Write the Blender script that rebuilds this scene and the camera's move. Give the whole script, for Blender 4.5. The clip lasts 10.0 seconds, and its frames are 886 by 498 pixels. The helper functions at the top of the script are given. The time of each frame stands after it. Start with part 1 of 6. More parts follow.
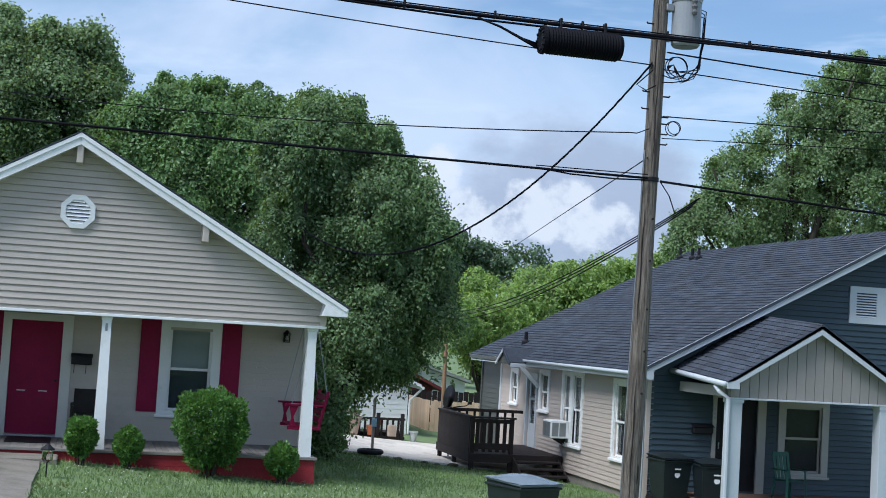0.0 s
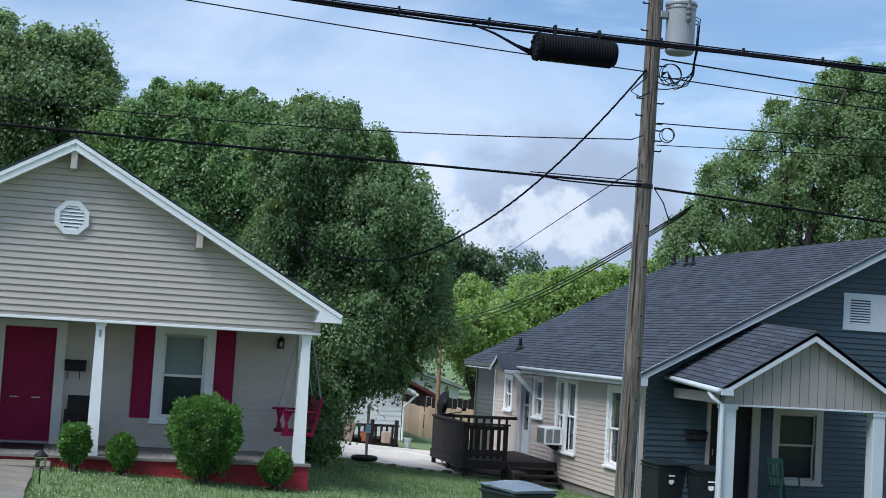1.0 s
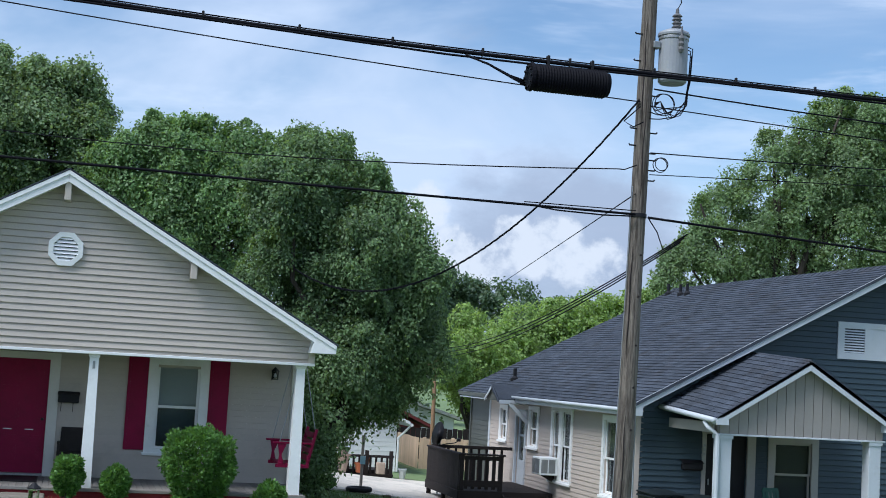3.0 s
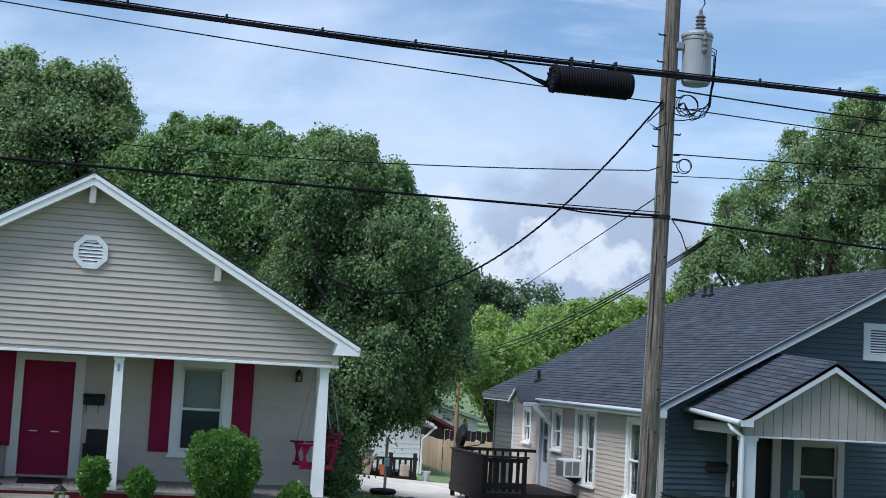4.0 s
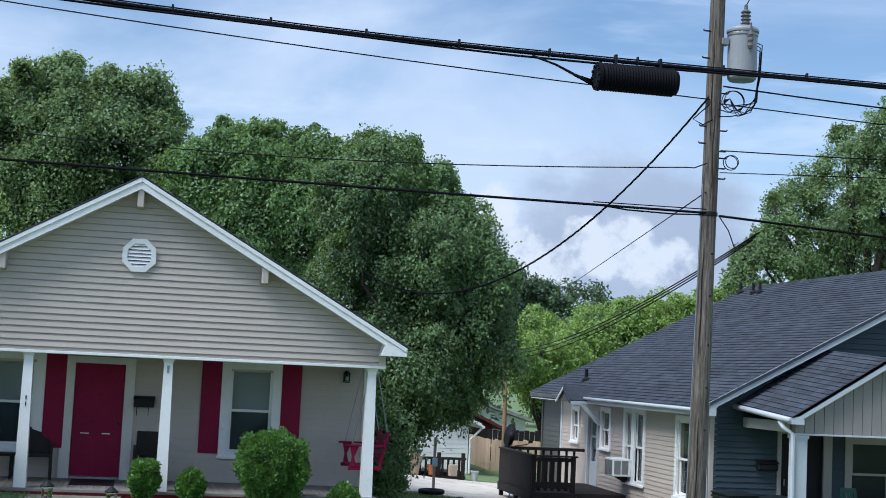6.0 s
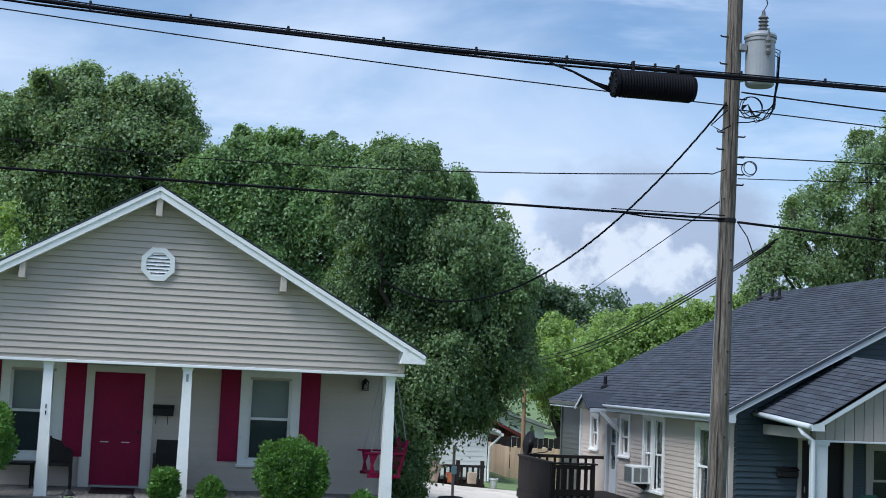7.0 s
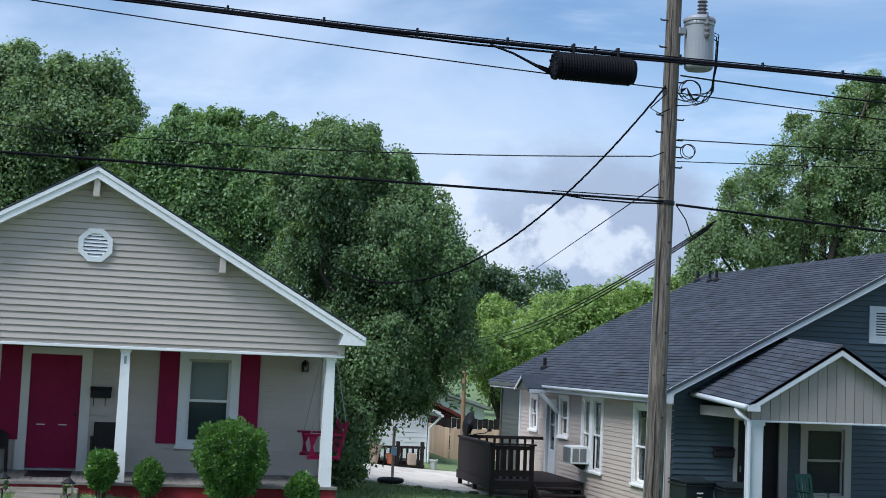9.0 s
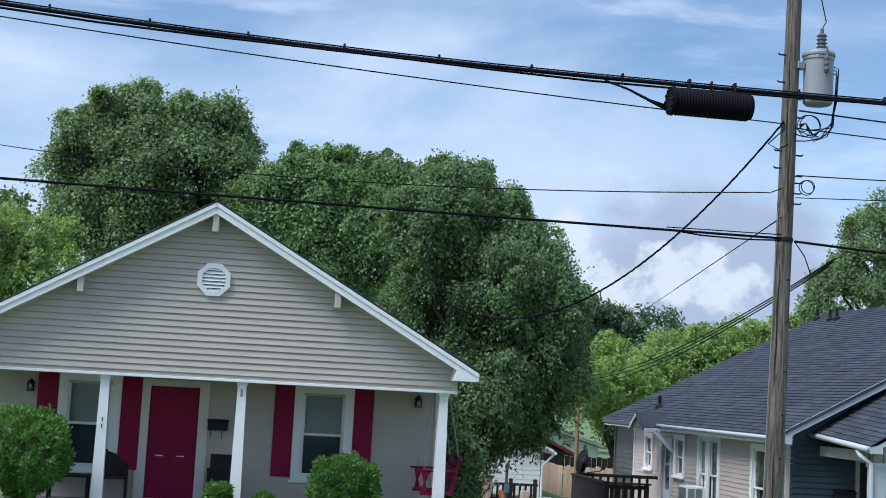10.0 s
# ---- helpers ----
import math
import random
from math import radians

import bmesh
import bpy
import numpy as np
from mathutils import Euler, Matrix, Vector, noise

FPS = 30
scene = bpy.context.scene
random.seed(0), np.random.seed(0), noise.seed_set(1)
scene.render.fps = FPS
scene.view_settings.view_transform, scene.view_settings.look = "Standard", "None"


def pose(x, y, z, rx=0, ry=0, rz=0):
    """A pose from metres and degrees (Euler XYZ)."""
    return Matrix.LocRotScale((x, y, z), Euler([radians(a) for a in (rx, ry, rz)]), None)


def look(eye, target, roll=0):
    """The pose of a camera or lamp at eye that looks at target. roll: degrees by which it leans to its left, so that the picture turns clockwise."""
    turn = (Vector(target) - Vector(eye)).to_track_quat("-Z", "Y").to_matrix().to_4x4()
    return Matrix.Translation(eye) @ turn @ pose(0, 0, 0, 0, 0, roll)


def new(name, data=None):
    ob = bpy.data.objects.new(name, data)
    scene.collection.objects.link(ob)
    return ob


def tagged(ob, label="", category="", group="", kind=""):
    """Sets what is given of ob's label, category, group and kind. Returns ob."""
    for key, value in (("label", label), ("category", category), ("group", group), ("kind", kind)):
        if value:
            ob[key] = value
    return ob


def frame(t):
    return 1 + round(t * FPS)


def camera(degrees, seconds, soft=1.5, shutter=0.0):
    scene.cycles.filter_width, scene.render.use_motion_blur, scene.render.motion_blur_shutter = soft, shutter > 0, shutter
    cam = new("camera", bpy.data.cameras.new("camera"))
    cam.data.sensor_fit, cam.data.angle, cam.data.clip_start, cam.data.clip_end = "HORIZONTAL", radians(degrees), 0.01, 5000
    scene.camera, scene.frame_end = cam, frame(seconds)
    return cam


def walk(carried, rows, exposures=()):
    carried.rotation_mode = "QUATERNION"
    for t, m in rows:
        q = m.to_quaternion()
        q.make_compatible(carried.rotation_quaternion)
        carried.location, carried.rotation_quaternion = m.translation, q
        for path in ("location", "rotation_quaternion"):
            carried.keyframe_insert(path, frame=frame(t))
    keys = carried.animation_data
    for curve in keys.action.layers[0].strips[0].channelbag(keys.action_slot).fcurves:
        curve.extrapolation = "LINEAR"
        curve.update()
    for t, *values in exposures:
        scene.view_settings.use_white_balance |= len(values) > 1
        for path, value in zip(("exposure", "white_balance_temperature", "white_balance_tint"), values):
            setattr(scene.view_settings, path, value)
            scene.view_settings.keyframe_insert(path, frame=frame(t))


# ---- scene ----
# ---- camera: a hand-held turn on one spot ----
cam = camera(35.63, 10.0, soft=0.95)
EYE = 2.65
ROWS = [
    (0.0, -14.355, 3.615, -3.400),
    (0.5, -14.449, 3.705, -3.387),
    (1.0, -14.598, 3.896, -3.425),
    (1.5, -14.817, 4.214, -3.468),
    (2.0, -15.029, 4.650, -3.472),
    (2.5, -15.067, 5.038, -3.297),
    (4.0, -13.845, 5.193, -3.176),
    (4.5, -13.319, 5.007, -3.112),
    (5.0, -12.944, 4.911, -3.021),
    (5.5, -12.484, 4.941, -2.882),
    (7.0, -11.115, 5.365, -2.525),
    (7.5, -11.287, 5.343, -2.494),
    (8.0, -12.053, 5.150, -2.518),
    (8.5, -13.038, 4.882, -2.480),
    (9.0, -13.593, 4.705, -2.442),
    (9.5, -12.685, 4.940, -2.600),
    (10.0, -8.915, 5.974, -3.148),
]
walk(cam, [(t, pose(0, 0, EYE, 90 + pitch, roll, yaw)) for t, yaw, pitch, roll in ROWS],
     exposures=[(0.0, 0.43, 5880, 9), (10.0, 0.43, 5880, 9)])

# ---- world, sun ----
SUN_EL, SUN_AZ = radians(54), radians(243)   # azimuth clockwise from +Y
world = bpy.data.worlds.new("world")
scene.world = world
world.use_nodes = True
wt = world.node_tree
wt.nodes.clear()


def wn(kind, **inputs):
    n = wt.nodes.new(kind)
    for k, v in inputs.items():
        n.inputs[k].default_value = v
    return n


def wl(a, b):
    wt.links.new(a, b)


w_out = wn("ShaderNodeOutputWorld")
w_bg = wn("ShaderNodeBackground", Strength=1.0)
w_sky = wt.nodes.new("ShaderNodeTexSky")
w_sky.sky_type = "NISHITA"
w_sky.sun_disc = False
w_sky.sun_elevation, w_sky.sun_rotation = SUN_EL, SUN_AZ
w_sky.air_density, w_sky.dust_density, w_sky.ozone_density = 1.0, 0.6, 2.2
w_gain = wt.nodes.new("ShaderNodeMix")
w_gain.data_type, w_gain.blend_type = "RGBA", "MULTIPLY"
w_gain.inputs["Factor"].default_value = 1.0
w_gain.inputs["B"].default_value = (0.101, 0.103, 0.103, 1)
wl(w_sky.outputs[0], w_gain.inputs["A"])
w_co = wt.nodes.new("ShaderNodeTexCoord")


def w_math(op, a, b=None, c=None):
    n = wt.nodes.new("ShaderNodeMath")
    n.operation = op
    n.use_clamp = False
    for i, v in enumerate((a, b, c)):
        if v is None:
            continue
        if isinstance(v, (int, float)):
            n.inputs[i].default_value = v
        else:
            wl(v, n.inputs[i])
    return n.outputs[0]


def w_noise(scale, detail, rough, stretch, shift=(0, 0, 0), turn=(0, 0, 0), distortion=0.0):
    m = wt.nodes.new("ShaderNodeMapping")
    m.inputs["Scale"].default_value = stretch
    m.inputs["Location"].default_value = shift
    m.inputs["Rotation"].default_value = turn
    wl(w_co.outputs["Generated"], m.inputs[0])
    n = wn("ShaderNodeTexNoise", Scale=scale, Detail=detail, Roughness=rough, Distortion=distortion)
    wl(m.outputs[0], n.inputs["Vector"])
    return n.outputs["Fac"]


def w_range(v, a, b):
    n = wt.nodes.new("ShaderNodeMapRange")
    n.interpolation_type = "SMOOTHSTEP"
    n.inputs["From Min"].default_value, n.inputs["From Max"].default_value = a, b
    wl(v, n.inputs["Value"])
    return n.outputs["Result"]


def w_near(d, inner, outer):
    """1 where the sky's direction is near to d, 0 past outer (cosines)."""
    n = wt.nodes.new("ShaderNodeVectorMath")
    n.operation = "DOT_PRODUCT"
    wl(w_co.outputs["Generated"], n.inputs[0])
    n.inputs[1].default_value = Vector(d).normalized()
    return w_range(n.outputs["Value"], outer, inner)


def w_mix(fac, a, b):
    n = wt.nodes.new("ShaderNodeMix")
    n.data_type = "RGBA"
    wl(fac, n.inputs["Factor"])
    for slot, v in (("A", a), ("B", b)):
        if isinstance(v, tuple):
            n.inputs[slot].default_value = v
        else:
            wl(v, n.inputs[slot])
    return n.outputs["Result"]


# thin streaks of high cloud, a grey bank and white heads of cumulus low over the gap between the houses
veil = w_range(w_noise(2.2, 6, 0.55, (1, 1, 3.4), (0.3, 0.1, 0.9), (0.1, 0.16, 0.0), 0.4), 0.36, 0.66)
c0 = w_mix(w_math("MULTIPLY", veil, 0.92), w_gain.outputs["Result"], (0.50, 0.575, 0.70, 1))
streak = w_range(w_noise(5.5, 5, 0.6, (1, 1, 5.0), (0.0, 0.4, 0.2), (0.05, 0.2, 0), 0.3), 0.5, 0.72)
c1 = w_mix(w_math("MULTIPLY", streak, 0.45), c0, (0.61, 0.675, 0.785, 1))
bank_noise = w_noise(14, 6, 0.6, (1, 1, 1.6), (0.2, 0.2, 0.2))
bank = w_range(w_math("ADD", w_math("MULTIPLY", w_near((0.3281, 0.9422, 0.0683), 0.9995, 0.992), 0.5), w_math("MULTIPLY", bank_noise, 0.9)), 0.5, 0.95)
c2 = w_mix(w_math("MULTIPLY", bank, 0.85), c1, (0.31, 0.36, 0.46, 1))
puff_noise = w_noise(30, 7, 0.62, (1, 1, 1.1), (0.5, 0.2, 0.7))
heads = None
for d in ((0.3300, 0.9393, 0.0937), (0.3424, 0.9360, 0.0814), (0.3007, 0.9487, 0.0974), (0.3129, 0.9455, 0.0899), (0.3594, 0.9295, 0.0823), (0.2338, 0.9651, 0.1179), (0.3252, 0.9398, 0.1049), (0.2843, 0.9552, 0.0822), (0.2562, 0.9626, 0.0887)):
    one = w_near(d, 0.99999, 0.99955)
    heads = one if heads is None else w_math("MAXIMUM", heads, one)
puff = w_range(w_math("ADD", w_math("MULTIPLY", heads, 0.55), w_math("MULTIPLY", puff_noise, 1.35)), 0.98, 1.26)
c3 = w_mix(w_math("MULTIPLY", puff, 0.9), c2, (0.60, 0.63, 0.68, 1))
wl(c3, w_bg.inputs["Color"])
wl(w_bg.outputs[0], w_out.inputs[0])

sun = new("sun", bpy.data.lights.new("sun", "SUN"))
sun.data.energy, sun.data.angle, sun.data.color = 3.0, radians(28), (1.0, 0.97, 0.92)
sun_dir = Vector((math.sin(SUN_AZ) * math.cos(SUN_EL), math.cos(SUN_AZ) * math.cos(SUN_EL), math.sin(SUN_EL)))
sun.matrix_world = look(sun_dir * 60, (0, 0, 0))


# ---- materials ----
def mat(name, color, rough=0.6, vary=0.12, scale=3.0, bump=0.1, bump_scale=60.0, metal=0.0, stain=None, stain_at=0.6,
        stretch=(1, 1, 1), island=0.0, piece=0.0, spec=0.4, translucent=0.0):
    """Base colour with drift at two scales, an optional stain colour, fine relief, and piece-to-piece change."""
    m = bpy.data.materials.new(name)
    m.use_nodes = True
    nt = m.node_tree
    bsdf = nt.nodes["Principled BSDF"]
    bsdf.inputs["Roughness"].default_value, bsdf.inputs["Metallic"].default_value = rough, metal
    bsdf.inputs["Specular IOR Level"].default_value = spec
    geo = nt.nodes.new("ShaderNodeNewGeometry")
    mp = nt.nodes.new("ShaderNodeMapping")
    mp.inputs["Scale"].default_value = stretch
    nt.links.new(geo.outputs["Position"], mp.inputs[0])

    def tex(s, detail, r=0.6):
        n = nt.nodes.new("ShaderNodeTexNoise")
        n.inputs["Scale"].default_value, n.inputs["Detail"].default_value, n.inputs["Roughness"].default_value = s, detail, r
        nt.links.new(mp.outputs[0], n.inputs["Vector"])
        return n.outputs["Fac"]

    def rng(v, a, b, c, d):
        n = nt.nodes.new("ShaderNodeMapRange")
        for k, q in zip(("From Min", "From Max", "To Min", "To Max"), (a, b, c, d)):
            n.inputs[k].default_value = q
        nt.links.new(v, n.inputs["Value"])
        return n.outputs["Result"]

    def mul(a, b):
        n = nt.nodes.new("ShaderNodeMath")
        n.operation = "MULTIPLY"
        nt.links.new(a, n.inputs[0])
        nt.links.new(b, n.inputs[1])
        return n.outputs[0]

    gain = mul(rng(tex(scale, 5), 0.25, 0.75, 1 - vary, 1 + vary), rng(tex(scale * 12, 4), 0.25, 0.75, 1 - vary * 0.6, 1 + vary * 0.6))
    if island:
        gain = mul(gain, rng(geo.outputs["Random Per Island"], 0, 1, 1 - island, 1 + island))
    if piece:
        info = nt.nodes.new("ShaderNodeObjectInfo")
        gain = mul(gain, rng(info.outputs["Random"], 0, 1, 1 - piece, 1 + piece))
    base = nt.nodes.new("ShaderNodeMix")
    base.data_type = "RGBA"
    base.inputs["A"].default_value = (*color, 1)
    base.inputs["B"].default_value = (*(stain or color), 1)
    nt.links.new(rng(tex(scale * 1.7, 6, 0.7), stain_at - 0.08, stain_at + 0.12, 0, 1 if stain else 0), base.inputs["Factor"])
    sc = nt.nodes.new("ShaderNodeVectorMath")
    sc.operation = "SCALE"
    nt.links.new(base.outputs["Result"], sc.inputs[0])
    nt.links.new(gain, sc.inputs["Scale"])
    nt.links.new(sc.outputs[0], bsdf.inputs["Base Color"])
    if bump:
        b = nt.nodes.new("ShaderNodeBump")
        b.inputs["Strength"].default_value, b.inputs["Distance"].default_value = bump, 0.02
        nt.links.new(tex(bump_scale, 3), b.inputs["Height"])
        nt.links.new(b.outputs[0], bsdf.inputs["Normal"])
    if translucent:
        tr = nt.nodes.new("ShaderNodeBsdfTranslucent")
        warm = nt.nodes.new("ShaderNodeVectorMath")
        warm.operation = "MULTIPLY"
        warm.inputs[1].default_value = (1.25, 1.15, 0.5)
        nt.links.new(sc.outputs[0], warm.inputs[0])
        nt.links.new(warm.outputs[0], tr.inputs["Color"])
        mx = nt.nodes.new("ShaderNodeMixShader")
        mx.inputs[0].default_value = translucent
        nt.links.new(bsdf.outputs[0], mx.inputs[1])
        nt.links.new(tr.outputs[0], mx.inputs[2])
        nt.links.new(mx.outputs[0], nt.nodes["Material Output"].inputs["Surface"])
    return m


def glass_mat(name, tint, ior=1.45):
    m = bpy.data.materials.new(name)
    m.use_nodes = True
    b = m.node_tree.nodes["Principled BSDF"]
    b.inputs["Base Color"].default_value = (*tint, 1)
    b.inputs["Roughness"].default_value = 0.04
    b.inputs["Transmission Weight"].default_value = 1.0
    b.inputs["IOR"].default_value = ior
    return m


M_VINYL = mat("taupe_vinyl", (0.472, 0.417, 0.373), 0.5, 0.05, 1.2, 0.06, 30, stain=(0.41, 0.37, 0.335), stain_at=0.66, piece=0.03)
M_BEIGE = mat("beige_vinyl", (0.48, 0.41, 0.365), 0.5, 0.05, 1.2, 0.06, 30, stain=(0.40, 0.34, 0.29), stain_at=0.66, piece=0.03)
M_SLATE = mat("slate_vinyl", (0.034, 0.056, 0.073), 0.5, 0.06, 1.2, 0.06, 30, piece=0.05)
M_SAGE = mat("sage_vinyl", (0.075, 0.080, 0.072), 0.55, 0.06, 1.2, 0.06, 30, piece=0.05)
M_BATTEN = mat("grey_board", (0.28, 0.258, 0.245), 0.6, 0.05, 1.5, 0.06, 40, piece=0.04)
M_WHITE = mat("white_paint", (0.78, 0.79, 0.80), 0.45, 0.05, 2.0, 0.05, 40, stain=(0.64, 0.64, 0.62), stain_at=0.66)
# White trim of the slate house, with shade put into the colour as grey-blue
M_WHITE_SHADED = mat("pale_grey_trim", (0.49, 0.525, 0.57), 0.45, 0.05, 2.0, 0.05, 40, stain=(0.42, 0.445, 0.47), stain_at=0.66)
M_ASPHALT = mat("asphalt", (0.055, 0.055, 0.057), 0.9, 0.2, 1.0, 0.4, 90, stain=(0.075, 0.075, 0.073), stain_at=0.58)
# Darker copy of the almond trim: porch shade of the slate front in its colour
M_TRIM_SHADED = mat("taupe_trim", (0.36, 0.345, 0.325), 0.55, 0.05, 2.0, 0.05, 40)
M_TRIM = mat("almond_trim", (0.64, 0.615, 0.58), 0.5, 0.04, 2.0, 0.05, 40)
M_RED = mat("red_paint", (0.225, 0.004, 0.044), 0.55, 0.10, 2.0, 0.06, 40, stain=(0.17, 0.004, 0.036), stain_at=0.62, spec=0.2)
M_REDBRICK = mat("red_masonry_paint", (0.29, 0.022, 0.032), 0.7, 0.18, 2.5, 0.35, 25, stain=(0.22, 0.025, 0.03), stain_at=0.58)
M_PLANK = mat("grey_floor_paint", (0.22, 0.205, 0.19), 0.65, 0.12, 2.0, 0.15, 40, stretch=(1, 0.2, 1), piece=0.12)
M_SHINGLE = mat("asphalt_shingle", (0.058, 0.068, 0.088), 0.95, 0.16, 0.9, 0.6, 120, island=0.2, piece=0.2, spec=0.15, stain=(0.052, 0.054, 0.062), stain_at=0.58)
M_BLACK = mat("black_plastic", (0.010, 0.010, 0.013), 0.55, 0.2, 4, 0.1, 60, spec=0.25)
M_RUBBER = mat("black_cable", (0.005, 0.005, 0.008), 0.75, 0.2, 4, 0.1, 60, spec=0.12)
M_BIN = mat("dark_bin_plastic", (0.012, 0.018, 0.021), 0.42, 0.2, 4, 0.1, 80)
# Glossy lid; the sky's reflection is partly put into its blue-grey base colour
M_LID = mat("bin_lid_plastic", (0.14, 0.17, 0.19), 0.12, 0.25, 3, 0.1, 80, spec=0.7)
M_DARKBROWN = mat("dark_stained_wood", (0.019, 0.0125, 0.012), 0.8, 0.3, 3.0, 0.3, 40, stretch=(1, 1, 6), piece=0.2)
M_WICKER = mat("brown_wicker", (0.022, 0.017, 0.016), 0.7, 0.25, 8.0, 0.5, 150)
M_POLE = mat("weathered_pole_wood", (0.19, 0.165, 0.14), 0.9, 0.35, 4.0, 0.9, 22, stretch=(5, 5, 0.30), stain=(0.06, 0.048, 0.04), stain_at=0.50)
M_POLE2 = mat("brown_pole_wood", (0.26, 0.16, 0.09), 0.9, 0.2, 4.0, 0.5, 22, stretch=(5, 5, 0.35))
M_STEEL = mat("galvanised_steel", (0.30, 0.31, 0.32), 0.45, 0.12, 6, 0.1, 60, metal=0.7)
M_TANK = mat("grey_tank_paint", (0.27, 0.285, 0.31), 0.4, 0.08, 3, 0.05, 40, stain=(0.30, 0.31, 0.30), stain_at=0.64)
M_PORCELAIN = mat("grey_porcelain", (0.12, 0.12, 0.125), 0.25, 0.1, 8, 0.0)
M_CONCRETE = mat("concrete", (0.64, 0.585, 0.52), 0.9, 0.12, 0.9, 0.3, 60, stain=(0.40, 0.385, 0.35), stain_at=0.58)
M_WALK = mat("old_walk_concrete", (0.22, 0.195, 0.17), 0.9, 0.18, 1.5, 0.4, 60, stain=(0.17, 0.16, 0.12), stain_at=0.55)
M_BLOCK = mat("foundation_block", (0.22, 0.20, 0.18), 0.9, 0.15, 2, 0.3, 50)
M_BROWNFLOOR = mat("brown_porch_floor", (0.16, 0.095, 0.07), 0.8, 0.15, 2, 0.2, 50)
M_FENCE = mat("new_fence_wood", (0.66, 0.48, 0.33), 0.8, 0.12, 2, 0.2, 40, stretch=(1, 1, 0.2), piece=0.1)
M_BARN = mat("dark_red_siding", (0.13, 0.022, 0.022), 0.7, 0.12, 2, 0.1, 40)
M_METALROOF = mat("pale_metal_roof", (0.42, 0.42, 0.40), 0.5, 0.1, 1, 0.1, 40)
M_GREEN = mat("green_plastic", (0.006, 0.075, 0.052), 0.4, 0.1, 5, 0.05, 60)
M_TERRA = mat("terracotta", (0.42, 0.13, 0.06), 0.8, 0.15, 5, 0.2, 60)
M_STONE = mat("pale_stone", (0.42, 0.33, 0.26), 0.85, 0.2, 5, 0.3, 60)
M_CURTAIN = mat("window_blind", (0.40, 0.42, 0.42), 0.8, 0.05, 2, 0.05, 40)
# Added sheet behind the lower sashes, dark blue-grey in place of insect screens
M_SASH_BACK = mat("dark_curtain", (0.060, 0.072, 0.082), 0.8, 0.1, 2, 0.05, 40)
# Near-black colour puts the unlit rooms' darkness behind the slate house panes
M_UNLIT = mat("dim_curtain", (0.018, 0.022, 0.026), 0.8, 0.1, 2, 0.0)
M_ROOM = mat("dim_room_paint", (0.05, 0.055, 0.06), 0.9, 0.1, 1, 0.0)
M_PANE = mat("dark_window_glass", (0.020, 0.026, 0.030), 0.06, 0.15, 0.8, 0.0, spec=0.6)
M_CLEAR = glass_mat("lamp_glass", (0.9, 0.92, 0.9))
M_BARK = mat("tree_bark", (0.055, 0.045, 0.036), 0.95, 0.25, 4, 0.6, 25, stretch=(3, 3, 0.6))
M_SOIL = mat("bare_soil", (0.10, 0.075, 0.05), 0.95, 0.25, 3, 0.4, 40)
M_GROUND = mat("lawn_soil", (0.14, 0.20, 0.085), 0.95, 0.3, 0.5, 0.5, 30, stain=(0.10, 0.10, 0.045), stain_at=0.62)
M_BLADE = mat("grass_blade", (0.165, 0.25, 0.10), 0.7, 0.25, 0.45, 0.0, island=0.12, stain=(0.17, 0.165, 0.075), stain_at=0.64, translucent=0.3)
M_CLOVER = mat("clover_flower", (0.62, 0.62, 0.55), 0.8, 0.1, 3, 0.0)


def leaf_mat(name, color, island=0.42, translucent=0.46):
    return mat(name, color, 0.5, 0.22, 0.55, 0.0, island=island, translucent=translucent, spec=0.4)


M_LEAF_DARK = leaf_mat("leaf_dark", (0.165, 0.26, 0.125), 0.5)
M_LEAF_MID = leaf_mat("leaf_mid", (0.182, 0.30, 0.132))
M_LEAF_LIGHT = leaf_mat("leaf_light", (0.27, 0.395, 0.14), 0.35, 0.52)
M_LEAF_FAR = leaf_mat("leaf_far", (0.105, 0.17, 0.105))
M_LEAF_OAK = leaf_mat("leaf_oak", (0.195, 0.29, 0.145), 0.45)
M_LEAF_BUSH = leaf_mat("leaf_bush", (0.105, 0.225, 0.058), 0.4)

# ---- building helpers ----
ROOT = {}


def thing(name, at, label, category, group="", kind=""):
    """An Empty at the thing's base; its parts hang under it."""
    ob = new(name)
    ob.empty_display_size = 0.1
    ob.location = at
    ROOT[ob.name] = Vector(at)
    return tagged(ob, label, category, group, kind)


def part(name, bm, material, parent=None, label="", smooth=False):
    """Links a bmesh, built in world places, as one mesh under a thing or a part."""
    me = bpy.data.meshes.new(name)
    base = ROOT.get(parent.name, Vector()) if parent else Vector()
    if len(bm.verts) < 3000:
        bmesh.ops.remove_doubles(bm, verts=bm.verts, dist=0.0002)
    bm.normal_update()
    bm.to_mesh(me)
    bm.free()
    me.transform(Matrix.Translation(-base))
    me.materials.append(material)
    if smooth:
        me.shade_smooth()
    ob = new(name, me)
    if parent:
        ob.parent = parent
        ROOT[ob.name] = base
    return tagged(ob, label)


def raw(name, verts, faces, material, parent=None, smooth=False):
    """The same from arrays, for large meshes."""
    me = bpy.data.meshes.new(name)
    base = ROOT.get(parent.name, Vector()) if parent else Vector()
    me.from_pydata(np.asarray(verts, float) - np.array(base), [], faces)
    me.materials.append(material)
    if smooth:
        me.shade_smooth()
    ob = new(name, me)
    if parent:
        ob.parent = parent
        ROOT[ob.name] = base
    return ob


def share(ob, parent, shift):
    """A further piece on the same mesh, moved by shift."""
    o = new(ob.name.split(".")[0], ob.data)
    o.parent = parent
    o.location = Vector(shift)
    return o


